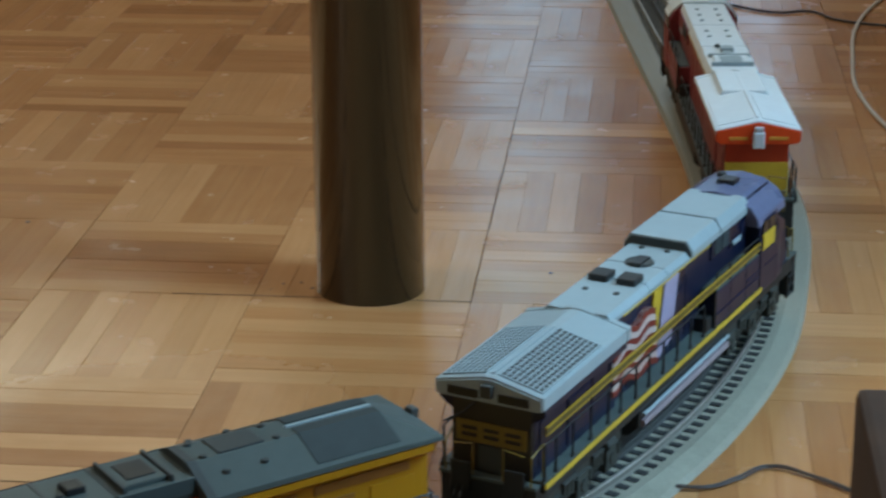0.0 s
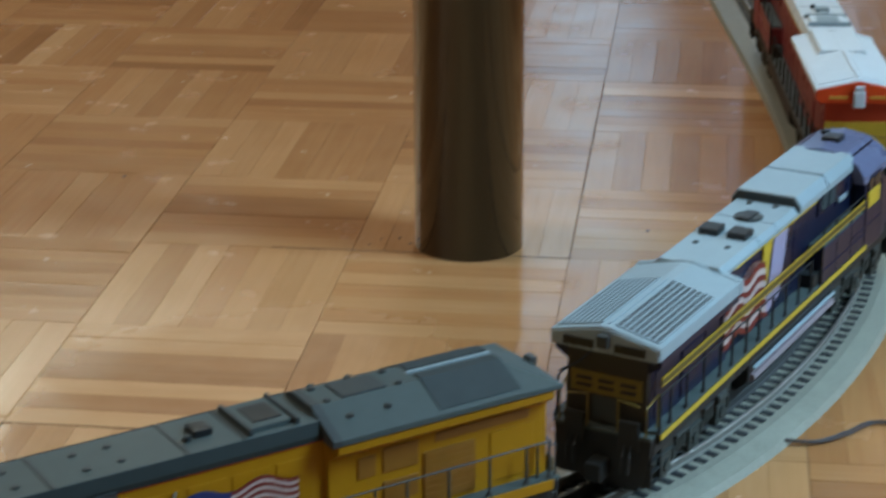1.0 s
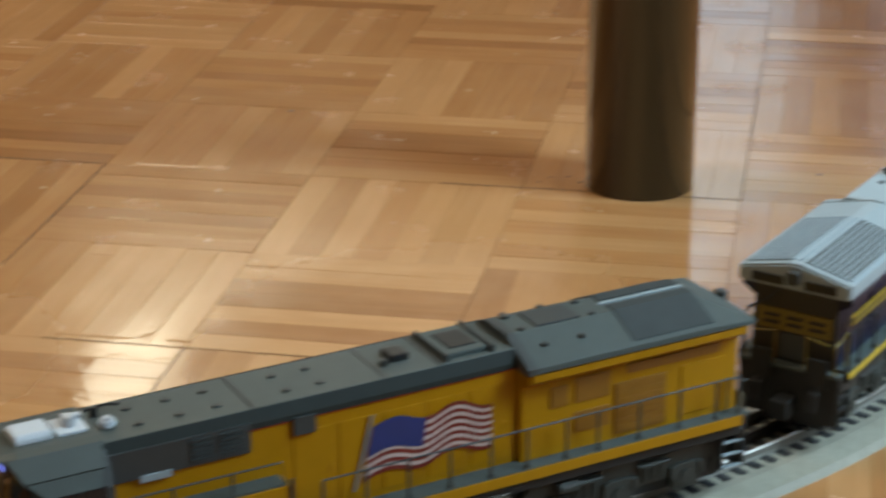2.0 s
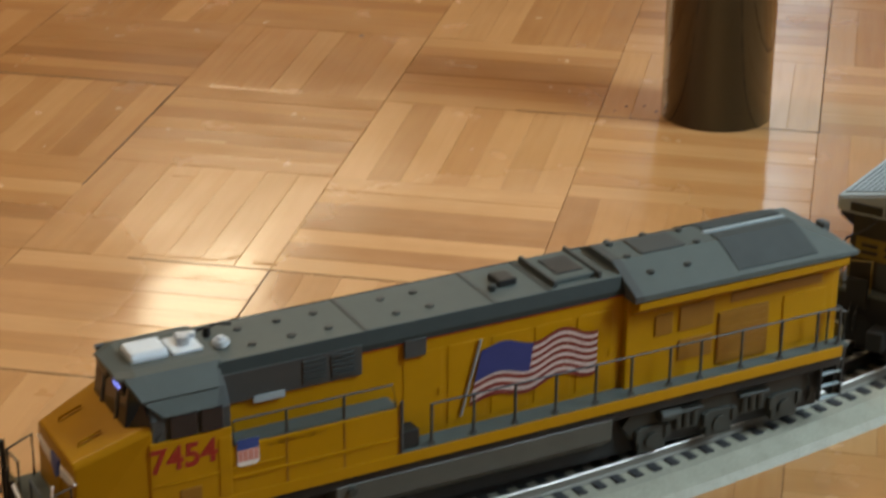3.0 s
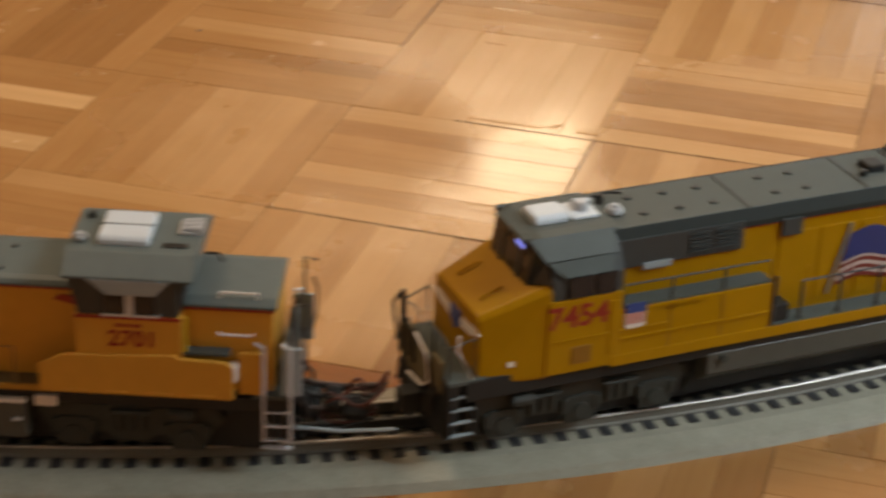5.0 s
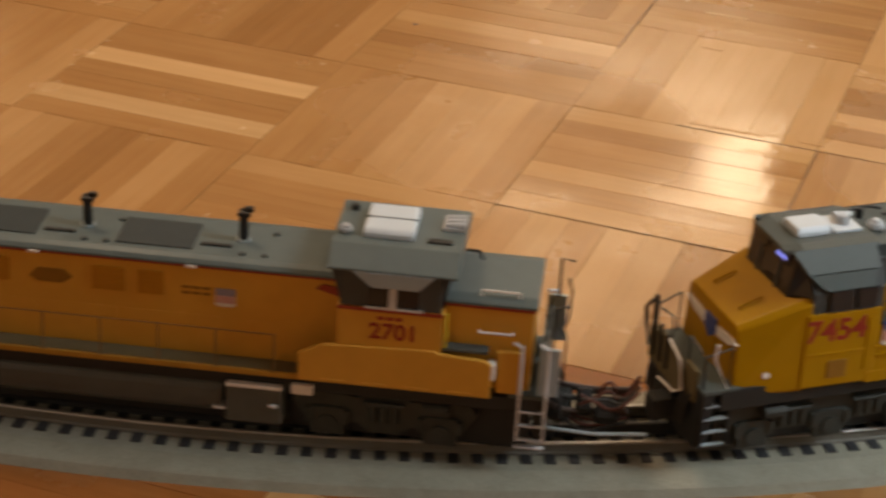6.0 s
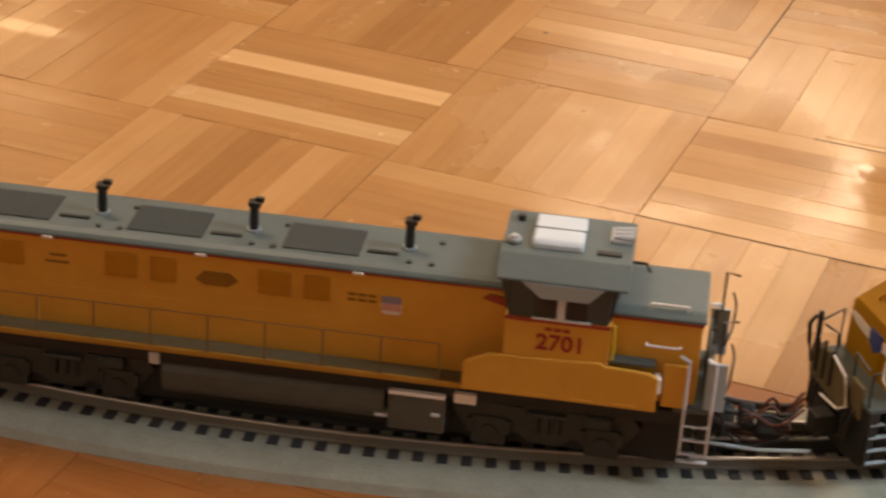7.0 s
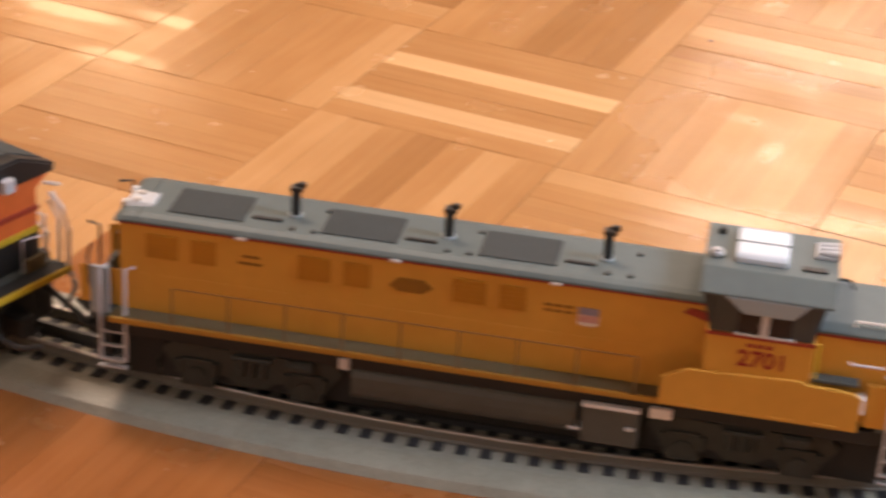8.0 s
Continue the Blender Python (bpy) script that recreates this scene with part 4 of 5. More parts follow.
for y in (-29, 29):
    k = 1 if y > 0 else -1
    part("corner_rail", tube([(-223, y, 39), (-223.5, y, 60), (-220, y - k, 72), (-214, y - 2 * k, 79)], 1.2), CREAM, bn, "pale corner handrail")
    part("corner_rail", tube([(-217, y, 39), (-217.5, y, 64), (-213, y - 2 * k, 74)], 1.0), CREAM, bn, "pale corner handrail")
    part("grab_iron", tube([(-212, y - 4 * k, 84), (-217, y - k, 84), (-217, y + k, 83)], 0.9), CREAM, bn, "pale grab iron")
    part("end_hose", wire([(-224, y, 37), (-227, y, 30), (-225, y - k, 22), (-222, y - 3 * k, 16)], 1.3), CGREY, bn, "pale end hose")
    part("jumper_cable", wire([(-216, y * 0.7, 30), (-228, y * 0.75, 23), (-240, y * 0.7, 21), (-250, y * 0.55, 24)], 1.5), BLACK, bn, "black jumper cable")

# lettering and decals of the yellow locomotive
lettering("7454", 11.0, pose(0.1466, 0.0316, 0.0646, 90, 0, 180), RED, u7, "road_number", "red road number", bold=0.35)
shield(u7, 117, 60, 10.2, 13.5, 31.6, 1)
bars(u7, 108, 78, 60.0, 2.0, 6, 31.1, 1, BROWNISH)
flag_waving(u7, -4, -67, 51.5, 79, 22.0, 1)
part("flag_pole", tube([(-3.5, 22.3, 84), (6.5, 22.3, 47)], 0.6), CGREY, u7, "pale flag pole decal")
part("vent_panel", box(139, 149, 31.2, 32.0, 40, 49, 0.3), BROWNISH, u7)
part("small_plate", box(177, 180, 28.2, 29.4, 43, 45.5, 0), CREAM, u7)
part("air_intake", box(25, 36, 20.8, 23, 83, 92, 0.4), DGREY, u7)

# flag panel and gold bands of the navy locomotive
flag_waving(cs, -42, -104, 46, 84, -25.0, -1, canton=False, stripes=9, back=3.7)
part("pale_panel", prism([(-32, 44), (-8, 50), (2, 90), (-20, 90)], -21.2, -22.2, 0, axis="y"), LILAC, cs, "pale lilac slanted panel")
part("gold_panel", prism([(-44, 52), (-34, 52), (-24, 91), (-38, 91)], -21.2, -22.4, 0, axis="y"), CYEL, cs, "gold slanted panel on the side")
part("gold_band", box(-206, 124, -31.5, -30.6, 71.3, 72.5), BAND, cs, "gold band along the handrail")
part("gold_band", box(-206, 124, -31.5, -30.6, 67.2, 68.2), BAND, cs, "gold band along the handrail")
part("sill_stripe", box(-208, 128, -32.5, -31.7, 37.2, 40.0), CYEL, cs, "gold stripe along the sill")
part("dark_band", box(-206, 124, -31.3, -30.4, 68.2, 71.3), GOLD, cs, "dull gold band")
part("yellow_panel", box(127, 150, -32.6, -31.4, 66, 77, 0.3), CYEL, cs, "yellow panel on the cab side")
part("silver_pipe", tube([(-70, -30, 20), (70, -30, 20)], 2.4), PIPE, cs, "pale pipe along the tank")
part("silver_pipe", tube([(-70, -31, 26), (70, -31, 26)], 1.2), CGREY, cs, "pale pipe along the tank")
part("trainline_wire", tube([(-209, 6, 84), (-216, 14, 76), (-222, 22, 72)], 0.6), BLACK, cs)


def genset(name, m, label):
    """A low-hood switcher with three engine stacks, front along +x, z from the rail tops."""
    lo = tagged(empty(name, m), label, "model locomotive", "model locomotives on the track")
    part("frame", box(-182, 182, -28, 28, 27, 34, 0.6), UNDER, lo, "black underframe")
    w = 21.0
    for s in (-1, 1):
        part("side_sill", box(-180, 74, min(s * 29.5, s * 31.8), max(s * 29.5, s * 31.8), 34.6, 37.2, 0.3), SILL_Y, lo, "dull yellow side sill")
        part("walkway", box(-180, 74, min(s * 21, s * 30.2), max(s * 21, s * 30.2), 35.5, 37.4), OLIVE, lo, "grey walkway plate")
        # deep skirt beside the cab
        sk = [(73, 35), (73, 49), (84, 54.5), (134, 56.5), (136, 55), (156, 54), (160, 52), (160, 35), (116, 35.2)]
        skirt = part("side_skirt", prism(sk, s * 29.8, s * 32.4, 0.6, axis="y"), ORANGE_Y, lo, "deep yellow side skirt")
        for k in range(4):
            part("skirt_clip", box(84 + k * 19, 94 + k * 19, min(s * 32, s * 32.9), max(s * 32, s * 32.9), 35.6, 37.2, 0.3), ORANGE_Y, skirt)
        part("skirt_end", box(158, 161.5, min(s * 25, s * 32), max(s * 25, s * 32), 44, 52, 0.8), CREAM, lo, "pale bracket on the skirt end")
        part("skirt_deck", box(136, 158, min(s * 20, s * 30), max(s * 20, s * 30), 56, 57.6, 0.3), GREY, lo, "grey step deck")
    tank = part("fuel_tank", prism([(29.5 * math.copysign(abs(math.cos(a)) ** 0.55, math.cos(a)), 19 + 11.5 * math.copysign(abs(math.sin(a)) ** 0.7, math.sin(a))) for a in [k * math.tau / 28 for k in range(28)]], -66, 38, 0.6), TANK, lo, "dark grey cylindrical fuel tank")
    part("tank_valve", box(-72, -67, -29, -24, 26, 32, 0.5), SILVER, tank)
    for s in (-1, 1):
        part("tank_strap", cyl(-30, 0, 20.5, 10.3, 4, "x", None, 20), TANK, tank) if s > 0 else None
        part("air_pipe", tube([(-66, s * 27, 30), (38, s * 27, 30)], 1.0), UNDER, lo)
        bx = part("battery_box", box(40, 66, min(s * 14, s * 30.5), max(s * 14, s * 30.5), 8.5, 27, 0.8), TANK, lo, "dark grey battery box")
        part("box_lid", box(40, 66, min(s * 14, s * 31), max(s * 14, s * 31), 27, 28.8, 0.3), CREAM, bx, "pale box lid")
        part("box_latch", box(60, 64, min(s * 30.4, s * 31.6), max(s * 30.4, s * 31.6), 18, 19.5, 0.2), SILVER, bx)
        part("box_bracket", box(34, 40, min(s * 21, s * 30.2), max(s * 24, s * 30), 14, 15.4, 0.2), SILVER, bx)
        part("filler_box", box(70, 80, min(s * 20, s * 30.5), max(s * 20, s * 30.5), 26, 31, 0.5), CREAM, lo, "small pale filler box")
    # added black filler between the trucks, stands for the shade beneath
    part("under_shade_block", box(-178, 178, -18, 18, 1.5, 28, 1), UNDER, lo, "black block standing in for the shade under the frame")
    truck(lo, 112, axles=2, wb=52)
    truck(lo, -114, axles=2, wb=52)
    for x, s in ((184, 1), (-184, -1)):
        coupler(lo, x, s)
        part("pilot", box(min(x, x - s * 4), max(x, x - s * 4), -27, 27, 13, 34, 0.5), UNDER, lo, "black pilot plate")
        part("end_platform", box(min(x, x - s * 16), max(x, x - s * 16), -28, 28, 34, 36, 0.3), GREY, lo)
        for q in (-1, 1):
            ladder(lo, x - s * 5, q * 27.5, 12, 36, 12, 3, SILVER)
            part("bottom_tread", box(x - s * 5 - 7, x - s * 5 + 7, q * 27.5 - 1.4, q * 27.5 + 1.4, 8.5, 9.3, 0.2), SILVER, lo, "silver bottom step")
            for d in (-6, 6):
                part("grab_post", tube([(x - s * 5 + d, q * 28.5, 36), (x - s * 5 + d, q * 28.5, 61), (x - s * 9 + d, q * 26, 61.5)], 0.9), SILVER, lo, "silver grab post")
        part("mu_stand", box(min(x - s * 3, x), max(x - s * 3, x), -20, 4, 36, 60, 0.6), GREY, lo, "grey end panel")
        part("mu_stand", box(min(x - s * 3, x), max(x - s * 3, x), 9, 20, 36, 58, 0.6), GREY, lo, "grey end panel")
        for q in (-1, 1):
            part("step_panel", box(min(x - s * 3, x + s * 6), max(x - s * 3, x + s * 6), min(q * 25, q * 27), max(q * 25, q * 27), 36, 60, 0.5), CGREY, lo, "pale grey side panel of the end platform")
            part("gate_post", tube([(x + s * 2, q * 24, 60), (x + s * 2, q * 24, 80), (x + s * 8, q * 22, 80)], 0.7), BLACK, lo)
            part("air_hose", tube([(x + s * 6, q * 24, 70), (x + s * 8, q * 24, 64), (x + s * 7.5, q * 24, 50), (x + s * 5, q * 24, 42)], 0.6), BLACK, lo)
        for y in (-22, -8, 8, 22):
            part("gate_rail", tube([(x - s * 1, y, 36), (x - s * 1, y, 68 if y in (-8, 8) else 60), (x - s * 1, y * 0.7, 69 if y in (-8, 8) else 61)], 0.7), BLACK, lo)
        for y in (-14, -10, 12):
            part("air_hose", tube([(x + s * 2, y, 32), (x + s * 7, y * 1.05, 26), (x + s * 8, y, 17)], 1.0), BLACK, lo)
    # long hood
    hood = part("hood", prism([(-w, 35), (-w, 83), (w, 83), (w, 35)], -178, 90, 0.7), ORANGE_Y, lo, "long orange-yellow hood")
    part("hood_roof", prism([(-w - 1.2, 82.2), (-w - 1.2, 83.4), (-w + 0.4, 85), (-w + 3.5, 86.0), (w - 5, 86.0), (w - 0.4, 85), (w + 1.2, 83.4), (w + 1.2, 82.2)], -169, 92, 0.5), PALE_GREY, lo, "grey hood roof with rounded edges")
    rim = [(-w - 1.2, 82.2), (-w - 1.2, 83.4), (-w + 0.4, 85), (-w + 3.5, 86.0), (w - 5, 86.0), (w - 0.4, 85), (w + 1.2, 83.4), (w + 1.2, 82.2)]
    ends = [(-169.3, 1.0), (-174, 0.93), (-177.5, 0.75), (-180, 0.35)]
    for (xa, fa), (xb, fb) in zip(ends, ends[1:]):
        part("roof_end", prism([(y, 82.2 + (z - 82.2) * fa) for y, z in rim], xa, xb, 0, None, "x", [(y, 82.2 + (z - 82.2) * fb) for y, z in rim]), PALE_GREY, lo, "rounded end of the hood roof")
    for s in (-1, 1):
        part("roof_stripe", box(-178, 90, min(s * (w - 0.2), s * (w + 0.5)), max(s * (w - 0.2), s * (w + 0.5)), 81.0, 82.1), DRED, lo, "dark red stripe under the roof edge")
        for k in range(7):
            x = 64 - k * 38
            part("hood_door", box(x - 33, x, min(s * w, s * (w + 0.2)), max(s * w, s * (w + 0.2)), 38, 57, 0.1), ORANGE_Y, hood)
        for x0 in (-165, -94, -23):
            for a, e in ((0, 15), (21, 33)):
                lv = part("side_louvre", box(x0 + a, x0 + e, min(s * w, s * (w + 0.8)), max(s * w, s * (w + 0.8)), 65.5, 77.5, 0.3), LOUVRE, hood, "brown louvred panel")
                for k in range(5):
                    part("slat", box(x0 + a + 1, x0 + e - 1, min(s * (w + 0.7), s * (w + 0.95)), max(s * (w + 0.7), s * (w + 0.95)), 66.2 + k * 2.2, 68.1 + k * 2.2), LOUVRE, lv)
        bars(lo, -120, -110, 72, 1.4, 1, s * w, s, BROWNISH)
        bars(lo, -122, -108, 68.5, 1.4, 1, s * w, s, BROWNISH)
        part("maker_emblem", prism([(-52, 69), (-48, 73.5), (-36, 73.5), (-32, 70), (-37, 66.5), (-48, 66.5)], s * w, s * (w + 0.4), axis="y"), BROWNISH, hood, "dark oval emblem")
    for x in (42, -30, -101):
        st = part("exhaust_pipe", cyl(x, 0, 92.4, 2.2, 15, "z", None, 16, 0.4), BLACK, lo, "tall black exhaust stack")
        part("stack_cap", box(x - 2.6, x + 3.4, -2.6, 2.6, 98.6, 101, 0.8), BLACK, st)
        part("stack_flap", box(x + 0.5, x + 4.6, -1.2, 1.2, 100.6, 103, 0.4), BLACK, st)
        part("stack_flange", cyl(x, 0, 86.3, 3.3, 1.2, "z", None, 16), CGREY, st)
        g = part("roof_grille", box(x - 56, x - 21, -14, 11, 85.6, 86.6, 0.3), GRILLE, lo, "dark roof grille")
        for k in range(9):
            part("grille_bar", box(x - 55.5 + k * 3.9, x - 54.6 + k * 3.9, -14, 11, 86.4, 86.75), GRILLE, g)
        part("roof_slot", box(x - 18, x - 4, -9, -6.8, 85.8, 87.0, 0.3), BLACK, lo)
        part("lift_lug", box(x - 22, x - 17, -w - 1.8, -w + 0.5, 81.2, 82.6, 0.3), CREAM, lo)
        for dx, dy in ((2, -14), (12, -14), (14, 8)):
            part("lift_lug", cyl(x + dx, dy, 86.4, 1.3, 1.2, "z", None, 10), DGREY, lo)
    part("rear_hatch", prism([(-13, 84.5), (-10.5, 87.4), (1, 87.4), (4, 84.5)], -178, -165, 1.6), SILVER, lo, "pale rear light housing")
    for y in (-9, -2):
        part("rear_lamp", cyl(-173, y, 87.6, 1.9, 2.2, "z", None, 12, 0.6), CREAM, lo, "small round rear lamp")
    for y in (-7, 7):
        part("rear_headlight", cyl(-179, y, 84, 2.0, 2.4, "x", None, 12), SILVER, lo)
    # cab
    cab = part("cab", prism([(-31, 36), (-31, 75), (31, 75), (31, 36)], 90, 137, 0.7), ORANGE_Y, lo, "yellow cab lower body")
    part("cab_band", prism([(-31, 75), (-31, 94), (31, 94), (31, 75)], 91, 136, 0.6), DGREY, cab, "dark grey window band")
    for a in (-1, 1):
        part("cab_wedge", prism([(91 if a < 0 else 136, 75), (91 - 5 if a < 0 else 136 + 4, 94), (91 if a < 0 else 136, 94)], -29, 29, 0.3, axis="y"), DGREY, cab)
    cr = part("cab_roof", prism([(-33, 93), (-33, 94.2), (-21, 101), (21, 101), (33, 94.2), (33, 93)], 85, 143, 0.6), PALE_GREY, cab, "grey cab roof with deep sloping eaves")
    for s in (-1, 1):
        part("window_visor", prism([(96, 93.4), (133, 93.4), (126, 86.0), (105, 86.0)], s * 31, s * 33.2, 0.3, axis="y"), CGREY, cab, "pale grey awning over the windows")
        for a, e in ((103, 112), (117, 126)):
            part("side_window", box(a, e, min(s * 30.6, s * 31.8), max(s * 30.6, s * 31.8), 76, 86, 0.4), GLASS, cab, "dark cab side window")
        part("window_frame", box(112.8, 116.2, min(s * 30.6, s * 32.4), max(s * 30.6, s * 32.4), 75.5, 86, 0.3), SILVER, cab)
        part("red_line", box(90, 137, min(s * 30.8, s * 31.5), max(s * 30.8, s * 31.5), 73.2, 74.8), DRED, cab)
        part("window_sill", box(102, 128, min(s * 30.8, s * 32.2), max(s * 30.8, s * 32.2), 75, 76), SILVER, cab)
        part("cab_post", tube([(138.5, s * 30, 58), (138.5, s * 30, 75)], 0.9), CYEL, cab)
    part("front_window", box(136.5, 138.4, -24, 24, 84, 92.5, 0.4), GLASS, cab)
    ac = part("air_conditioner", prism([(-15, 100), (-15, 103.4), (-13, 105.2), (12, 105.2), (14, 103.4), (14, 100)], 98, 121, 1.6), WHITE, cr, "white rooftop air conditioner")
    part("unit_seam", box(97.8, 121.2, -2.2, -1.6, 104.8, 105.5), GREY, ac)
    part("beacon", cyl(90, -11, 102.6, 3.0, 4.0, "z", None, 18, 1.2), SILVER, cr, "round silver beacon")
    hn = part("horn", box(132, 142, -2, 12, 100.6, 102.6, 0.8), SILVER, cr, "silver horn cluster")
    for y in (0, 4, 8):
        part("horn_bell", cyl(138, y, 103.4, 1.1, 9, "x", None, 10, 0, 1.9), SILVER, hn)
    part("roof_hatch", box(127, 138, -15, -11, 100.8, 101.8, 0.3), BLACK, cr)
    part("roof_knob", cyl(91, 12, 102, 1.8, 3, "z", None, 12), BLACK, cr)
    part("grab_iron", tube([(143, 4, 90), (149, 4, 90), (151, 4, 86)], 0.7), BLACK, cr)
    # short nose
    part("nose", prism([(-24, 36), (-24, 79), (24, 79), (24, 36)], 137, 177, 0.8), ORANGE_Y, lo, "short yellow nose")
    part("nose_roof", prism([(-25, 77.6), (-25, 79), (-20.5, 81.6), (17, 81.6), (25, 79), (25, 77.6)], 137, 178.5, 1.2), PALE_GREY, lo, "grey nose roof")
    part("roof_stripe", box(137, 177.4, -24.6, -23.9, 76.2, 77.5), DRED, lo)
    part("grab_iron", tube([(153, -25.5, 66), (153, -27.5, 66), (168, -27.5, 66), (168, -25.5, 66)], 0.6), CREAM, lo)
    part("grab_iron", tube([(153, -21, 81), (153, -21, 83.6), (170, -21, 83.6), (170, -21, 81)], 0.6), CREAM, lo)
    part("sand_box", box(162, 174, -28, -25, 36, 57, 0.6), ORANGE_Y, lo)
    xs = [62 - k * 26.5 for k in range(9)]
    for q in (-1, 1):
        handrail(lo, xs, q * 30.6, 35.6, 56, DULL_Y, thin=0.6)
    lettering("2701", 7.8, pose(0.1155, -0.0312, 0.0632, 90, 0, 0), RED, lo, "road_number", "red road number", bold=0.25)
    bars(lo, 108, 120, 69.2, 1.8, 3, -31.0, -1, DRED)
    shield(lo, 38, 67, 9, 9, -w - 0.1, -1, FADED)
    bars(lo, 18, 32, 70, 1.4, 3, -w, -1, BROWNISH)
    bars(lo, 18, 32, 67.2, 1.4, 3, -w, -1, BROWNISH)
    part("red_wedge", prism([(79, 76.5), (90, 73.5), (90, 78), (82, 79)], -w - 0.2, -w - 0.9, axis="y"), DRED, lo)
    return lo


ge = genset("switcher_locomotive", at_angle(-76.65, inset=0.009), "orange-yellow model switcher with grey roof and three black stacks")
# wires between the coupled locomotives
p = on_track(-64.6, 0, 0.024)
for k in range(3):
    part("jumper_wire", wire([(-14, -8 + 3 * k, 16), (-4, -12 + 4 * k, 11 + k), (6, -9 + 3 * k, 12), (16, -12 + 4 * k, 18)], 0.7), plain("wire_red", (0.08, 0.02, 0.014), 0.5) if k else BLACK, ge).matrix_basis = pose(0.206, 0, 0.0)

for k, (dy, zz) in enumerate(((-7, 26), (-2, 29), (4, 31), (8, 27))):
    part("cable", wire([(182, dy, zz - 2), (192, dy - 4, zz - 5 + k), (206, dy + 5 - 3 * k, zz - 10 + 2 * k), (222, dy - 2, zz - 4)], 1.3), UNDER if k % 2 else CABLE, ge, "dark cables over the coupling")
for k, (dy, zz) in enumerate(((-6, 26), (0, 29), (6, 27))):
    part("cable", wire([(-182, dy, zz - 2), (-189, dy + 3, zz - k), (-198, dy - 2, zz - 7), (-206, dy, zz - 3)], 1.3), UNDER, ge, "dark cables over the coupling")

for x0, x1, hy, z0, z1 in ((186, 196, 8, 13, 27), (198, 206, 6, 15, 28), (207, 219, 7, 12, 24), (-199, -187, 8, 13, 26)):
    part("coupler_housing", prism([(-hy, z0), (-hy - 2, z0 + 5), (-hy + 2, z1 - 3), (-2, z1), (hy - 1, z1 - 4), (hy + 1, z0 + 4), (hy - 2, z0)], x0, x1, 2.0), UNDER, ge, "black coupler housing")

WIRE_RED = plain("wire_dull_red", (0.09, 0.025, 0.016), 0.5)
for k in range(4):
    part("jumper_wire", wire([(200, -11 + 3 * k, 24 + k), (206, -13 + 4 * k, 28 - 2 * k), (213, -9 + 3 * k, 22 + 3 * k), (219, -13 + 5 * k, 26 - k), (227, -10 + 5 * k, 33)], 0.75), WIRE_RED if k != 1 else BLACK, ge, "dull red jumper wire")
part("drawbar", tube([(186, -16, 13), (208, -16.5, 12.5), (232, -13, 13)], 0.9), CGREY, ge, "pale drawbar over the rail")

# ---- things standing on the floor ----
pole = tagged(part("support_pole", cyl(244, 184, H * 500, 40.1, H * 1000, "z", None, 128), POLE), "dark glossy metal support pole standing on the parquet", "pole")
for p in pole.data.polygons:
    p.use_smooth = abs(p.normal.z) < 0.5


def cable(name, pts, r, material, label):
    cu = bpy.data.curves.new(name, "CURVE")
    cu.dimensions, cu.bevel_depth, cu.bevel_resolution = "3D", r, 3
    sp = cu.splines.new("BEZIER")
    sp.bezier_points.add(len(pts) - 1)
    for bp, q in zip(sp.bezier_points, pts):
        bp.co = q
        bp.handle_left_type = bp.handle_right_type = "AUTO"
    tmp = new(name, cu)
    me = bpy.data.meshes.new_from_object(tmp)
    bpy.data.objects.remove(tmp)
    me.materials.clear()
    me.materials.append(material)
    return tagged(new(name, me), label, "cable")


cable("floor_cable", [(0.455, -0.137, 0.004), (0.485, -0.135, 0.002), (0.502, -0.122, 0.002), (0.524, -0.103, 0.002), (0.548, -0.115, 0.002), (0.575, -0.136, 0.002), (0.68, -0.2, 0.002)], 0.0008, CABLE, "thin dark cable lying on the parquet beside the track")
cable("floor_cable", [(0.457, -0.139, 0.004), (0.486, -0.137, 0.002), (0.5035, -0.1245, 0.002), (0.525, -0.1055, 0.002), (0.550, -0.1185, 0.002), (0.577, -0.141, 0.002), (0.68, -0.208, 0.002)], 0.0007, CABLE, "thin dark cable lying on the parquet beside the track")
cable("floor_cable", [(0.53, 1.14, 0.002), (0.59, 1.102, 0.002), (0.622, 1.111, 0.002), (0.651, 1.071, 0.002), (0.72, 1.04, 0.002)], 0.0015, CABLE, "thin dark cable trailing over the parquet")
cable("floor_cable", [(0.74, 1.25, 0.002), (0.698, 1.145, 0.002), (0.669, 1.031, 0.002), (0.655, 0.904, 0.002), (0.649, 0.76, 0.002), (0.68, 0.55, 0.002)], 0.002, CABLE_W, "pale cord trailing over the parquet")
tagged(part("wooden_box", box(537, 880, -800, -417, 0, 188, 4), WOODLEG), "low dark brown wooden box on the parquet", "box")

# dark specks of dirt trodden into the varnish
for sx, sy, sr in ((-0.302, -0.072, 1.8), (0.178, 0.186, 1.4), (0.191, 0.190, 1.2), (0.201, 0.179, 1.5), (0.171, 0.174, 1.0), (-0.054, 0.312, 2.2), (0.375, 0.226, 2.0)):
    tagged(part("dirt_speck", cyl(sx * 1000, sy * 1000, 0.2, sr, 0.6, "z", None, 9, 0, sr * 0.6), CABLE), "small dark speck of dirt on the parquet", "speck")

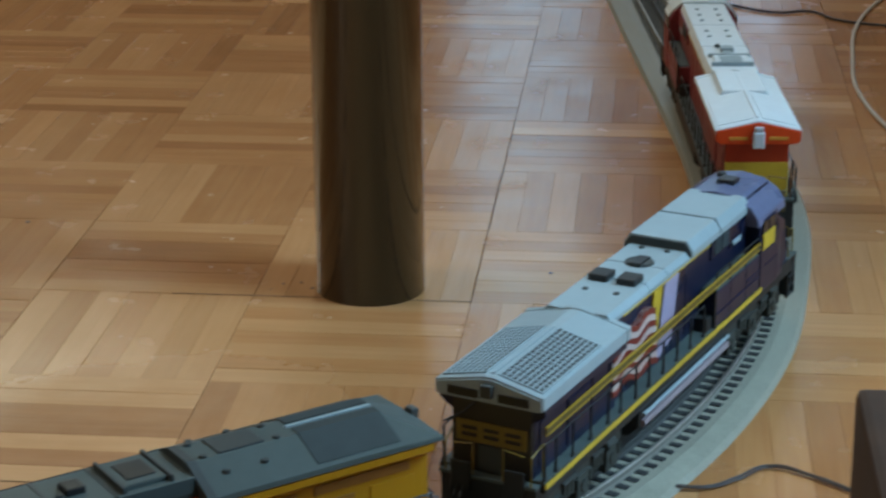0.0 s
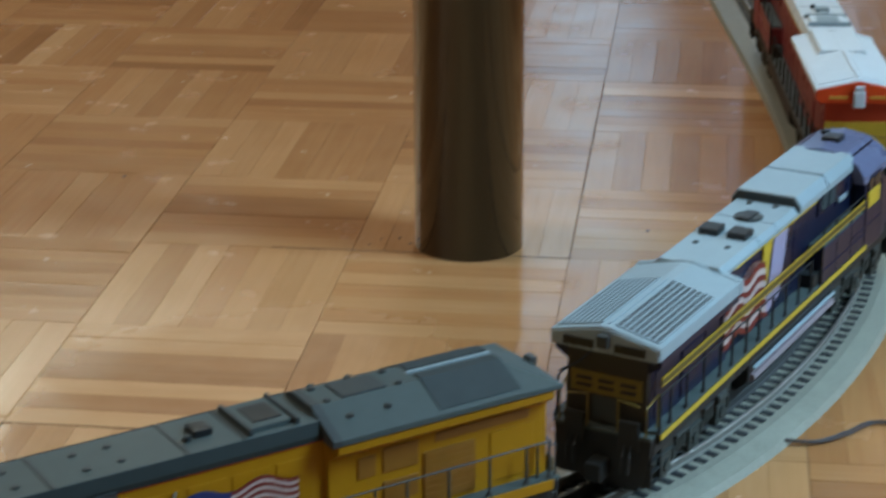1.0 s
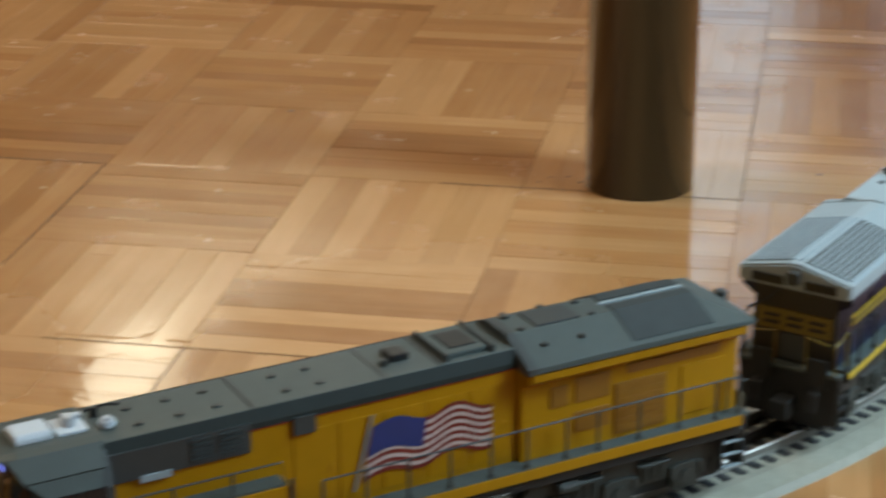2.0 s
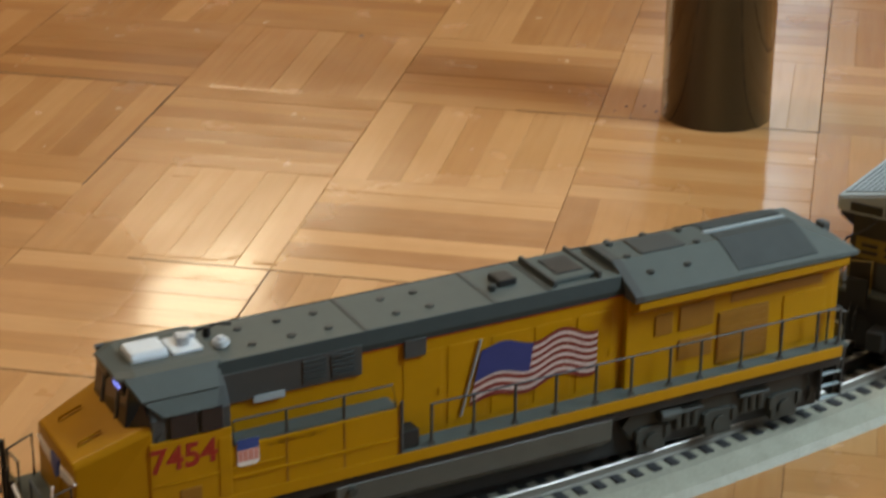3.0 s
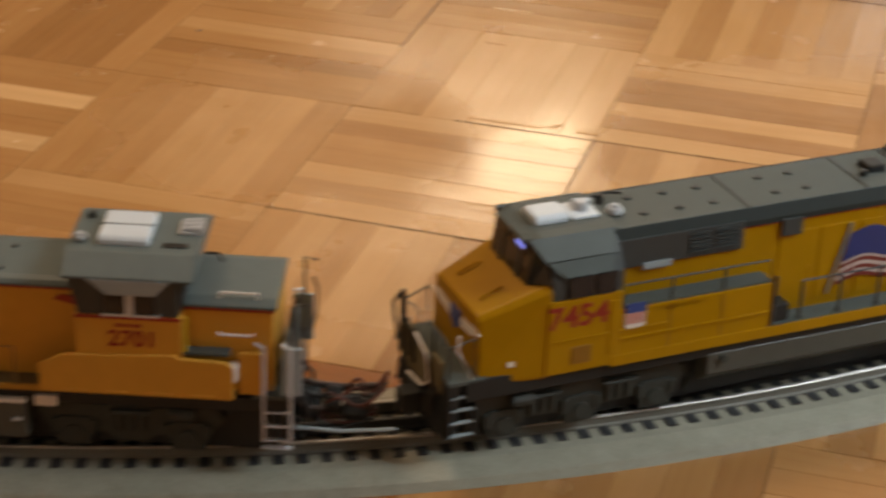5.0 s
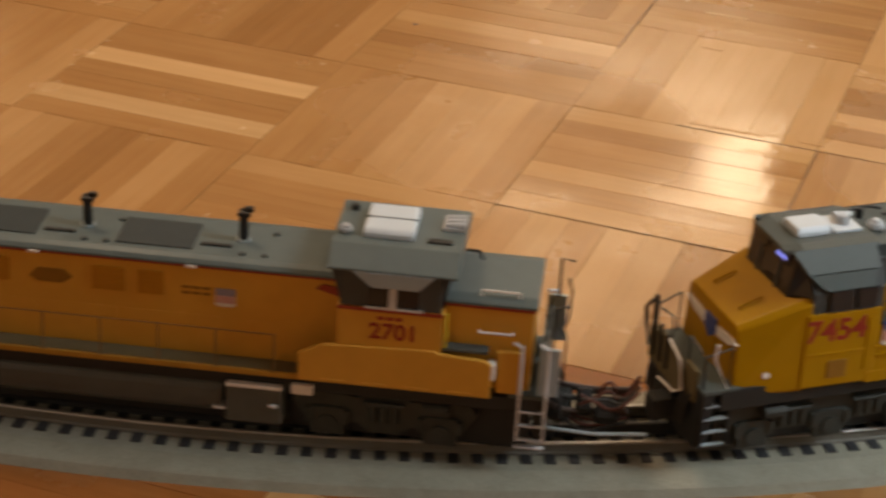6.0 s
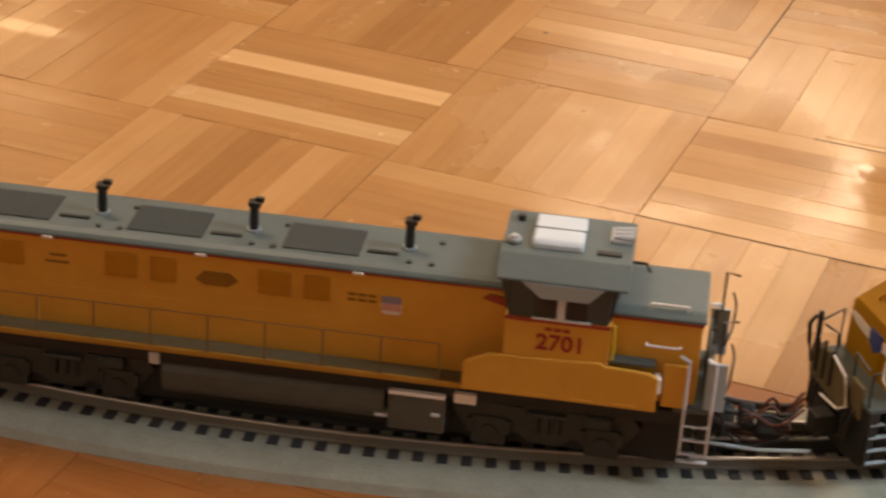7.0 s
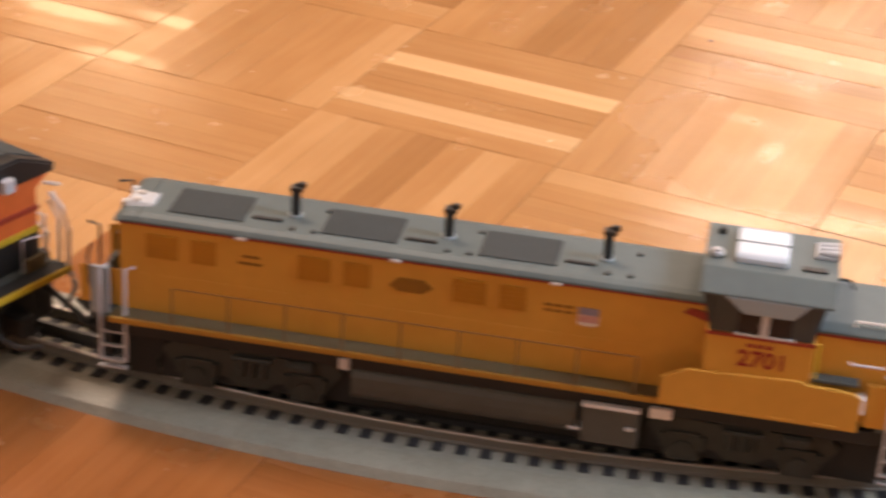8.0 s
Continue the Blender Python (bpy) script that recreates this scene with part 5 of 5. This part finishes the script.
# ---- parquet lamellae ----


def lamella(length=B - 0.0004, width=F - 0.00014):
    """One oak strip, its long side on x, top at z 0, with eased edges."""
    e = 0.0002
    hx, hy = length / 2, width / 2
    vs = [(-hx, -hy, -0.006), (hx, -hy, -0.006), (hx, hy, -0.006), (-hx, hy, -0.006), (-hx, -hy, -e), (hx, -hy, -e), (hx, hy, -e), (-hx, hy, -e),
          (-hx + e, -hy + e, 0), (hx - e, -hy + e, 0), (hx - e, hy - e, 0), (-hx + e, hy - e, 0)]
    fs = [(0, 1, 5, 4), (1, 2, 6, 5), (2, 3, 7, 6), (3, 0, 4, 7), (4, 5, 9, 8), (5, 6, 10, 9), (6, 7, 11, 10), (7, 4, 8, 11), (8, 9, 10, 11)]
    return vs, fs


TONES = (W_DARK, W_MID, W_LIGHT, W_PALE, W_SHADE)
STRIP_V, STRIP_F = lamella()
strip_mesh = []
for mat in TONES:
    me = bpy.data.meshes.new("lamella")
    me.from_pydata(STRIP_V, [], STRIP_F)
    uvl = me.uv_layers.new(name="UVMap")
    for lp in me.loops:
        uvl.data[lp.index].uv = me.vertices[lp.vertex_index].co.xy
    me.materials.append(mat)
    strip_mesh.append(me)

rng = random.Random(7)
# blocks whose lamellae are set one by one, from the far or left side on; some tones also hold shade or glare
KNOWN = {(-3, -2): "1131131", (0, -1): "2200202", (0, 0): "2121222", (-1, 0): "1101011", (-1, -1): "1122222", (-2, 0): "1212101", (-2, 1): "1111010", (-1, 1): "1112112",
         (0, 1): "2100112", (1, 0): "2121212", (1, 1): "2222222", (-2, -1): "1121011", (-2, -2): "1112221", (-1, -2): "2011212", (-3, -1): "1110001", (-3, -3): "2210121",
         (-4, -2): "2111112", (-4, -3): "1111110", (-2, -3): "2111111", (-3, -5): "0010100", (-2, -5): "0010010", (0, -4): "1010110"}
far_v, far_f, far_m = [], [], []
for i in range(int(X0 / B), int(X1 / B)):
    for j in range(int(Y0 / B), int(Y1 / B)):
        upright = (i + j) % 2 == 0
        base = rng.random()
        sx, sy = rng.uniform(-0.00008, 0.00008), rng.uniform(-0.00008, 0.00008)
        near = -4 <= i <= 2 and -4 <= j <= 1
        for k in range(7):
            c = 0.0002 + (k + 0.5) * (B - 0.0004) / 7
            x, y = (i * B + c + sx, j * B + B / 2 + sy) if upright else (i * B + B / 2 + sx, (j + 1) * B - c + sy)
            tone = min(2, max(0, int(rng.gauss(0.6 + 1.2 * base, 0.55) + 0.5)))
            if rng.random() < 0.03 and not near:
                tone = 3
            if (i, j) in KNOWN:
                tone = int(KNOWN[i, j][k])
            # near blocks on the left get the oak darkened for shade
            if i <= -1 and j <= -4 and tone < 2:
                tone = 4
            dz = rng.uniform(-0.00025, 0.00015)
            if near:
                ob = new("lamella", strip_mesh[tone])
                ob.parent = floor
                ob.matrix_basis = pose(x, y, dz, rng.uniform(-0.3, 0.3), rng.uniform(-0.06, 0.06), 90 if upright else 0)
            else:
                n0 = len(far_v)
                far_v += [(x - b_, y + a, z + dz) if upright else (x + a, y + b_, z + dz) for a, b_, z in STRIP_V]
                far_f += [tuple(n0 + q for q in f_) for f_ in STRIP_F]
                far_m += [tone] * len(STRIP_F)
me = bpy.data.meshes.new("parquet_rest")
me.from_pydata(far_v, [], far_f)
uvl = me.uv_layers.new(name="UVMap")
nv = len(STRIP_V)
for lp in me.loops:
    uvl.data[lp.index].uv = STRIP_V[lp.vertex_index % nv][:2]
for mat in TONES:
    me.materials.append(mat)
me.polygons.foreach_set("material_index", far_m)
rest = new("parquet_rest", me)
rest.parent = floor
tagged(rest, "oak parquet strips laid in basket weave", kind="stuff")

# dirt in the opened joints, and strip edges that stand slightly proud
for x0, y0, x1, y1, wd in ((0.10, 0.1602, 0.321, 0.1602, 1.3), (-0.36, 0.1602, -0.162, 0.1602, 1.2), (-0.1605, 0.16, -0.1605, -0.05, 0.8), (-0.16, -0.3202, 0.0, -0.3202, 1.1),
                           (-0.09, -0.1602, 0.16, -0.1602, 1.0), (0.0005, -0.16, 0.0005, -0.32, 1.1), (0.3205, 0.16, 0.3205, 0.64, 0.7)):
    hw = wd * 0.4
    seam = box(min(x0, x1) * 1000 - hw, max(x0, x1) * 1000 + hw, min(y0, y1) * 1000 - hw, max(y0, y1) * 1000 + hw, -1.2, 0.22)
    part("joint_dirt", seam, JOINT, floor, "dark dirt in an opened joint")
for cx, cy, ln, wd in ((-0.105, 0.1635, 66, 2.6), (-0.105, 0.048, 30, 2.2), (-0.087, 0.021, 18, 2.0), (-0.06, -0.153, 50, 2.4), (-0.005, -0.151, 16, 2.2), (-0.10, -0.02, 14, 2.0)):
    x, y = cx * 1000, cy * 1000
    part("raised_edge", prism([(y - wd / 2, -0.4), (y - wd / 2, 0.12), (y + wd / 2, 0.12 + wd * 0.085), (y + wd / 2, -0.4)], x - ln / 2, x + ln / 2), W_LIGHT, floor, "strip edge standing slightly proud")

# ---- sleepers of the track ----
tie_v = box(-24.5, 24.5, -2.6, 2.6, 6.5, 8.6, 0.3)
tie_me = bpy.data.meshes.new("tie")
tie_v.to_mesh(tie_me)
tie_v.free()
tie_me.materials.append(TIE)
PITCH = 0.6283
n_tie = int((A1 - A0 - 1) / PITCH)
for k in range(n_tie):
    a = -66.05 + (k - 82) * PITCH
    q = on_track(a)
    ob = new("tie", tie_me)
    ob.parent = track
    ob.matrix_basis = pose(q.x, q.y, 0, 0, 0, a)
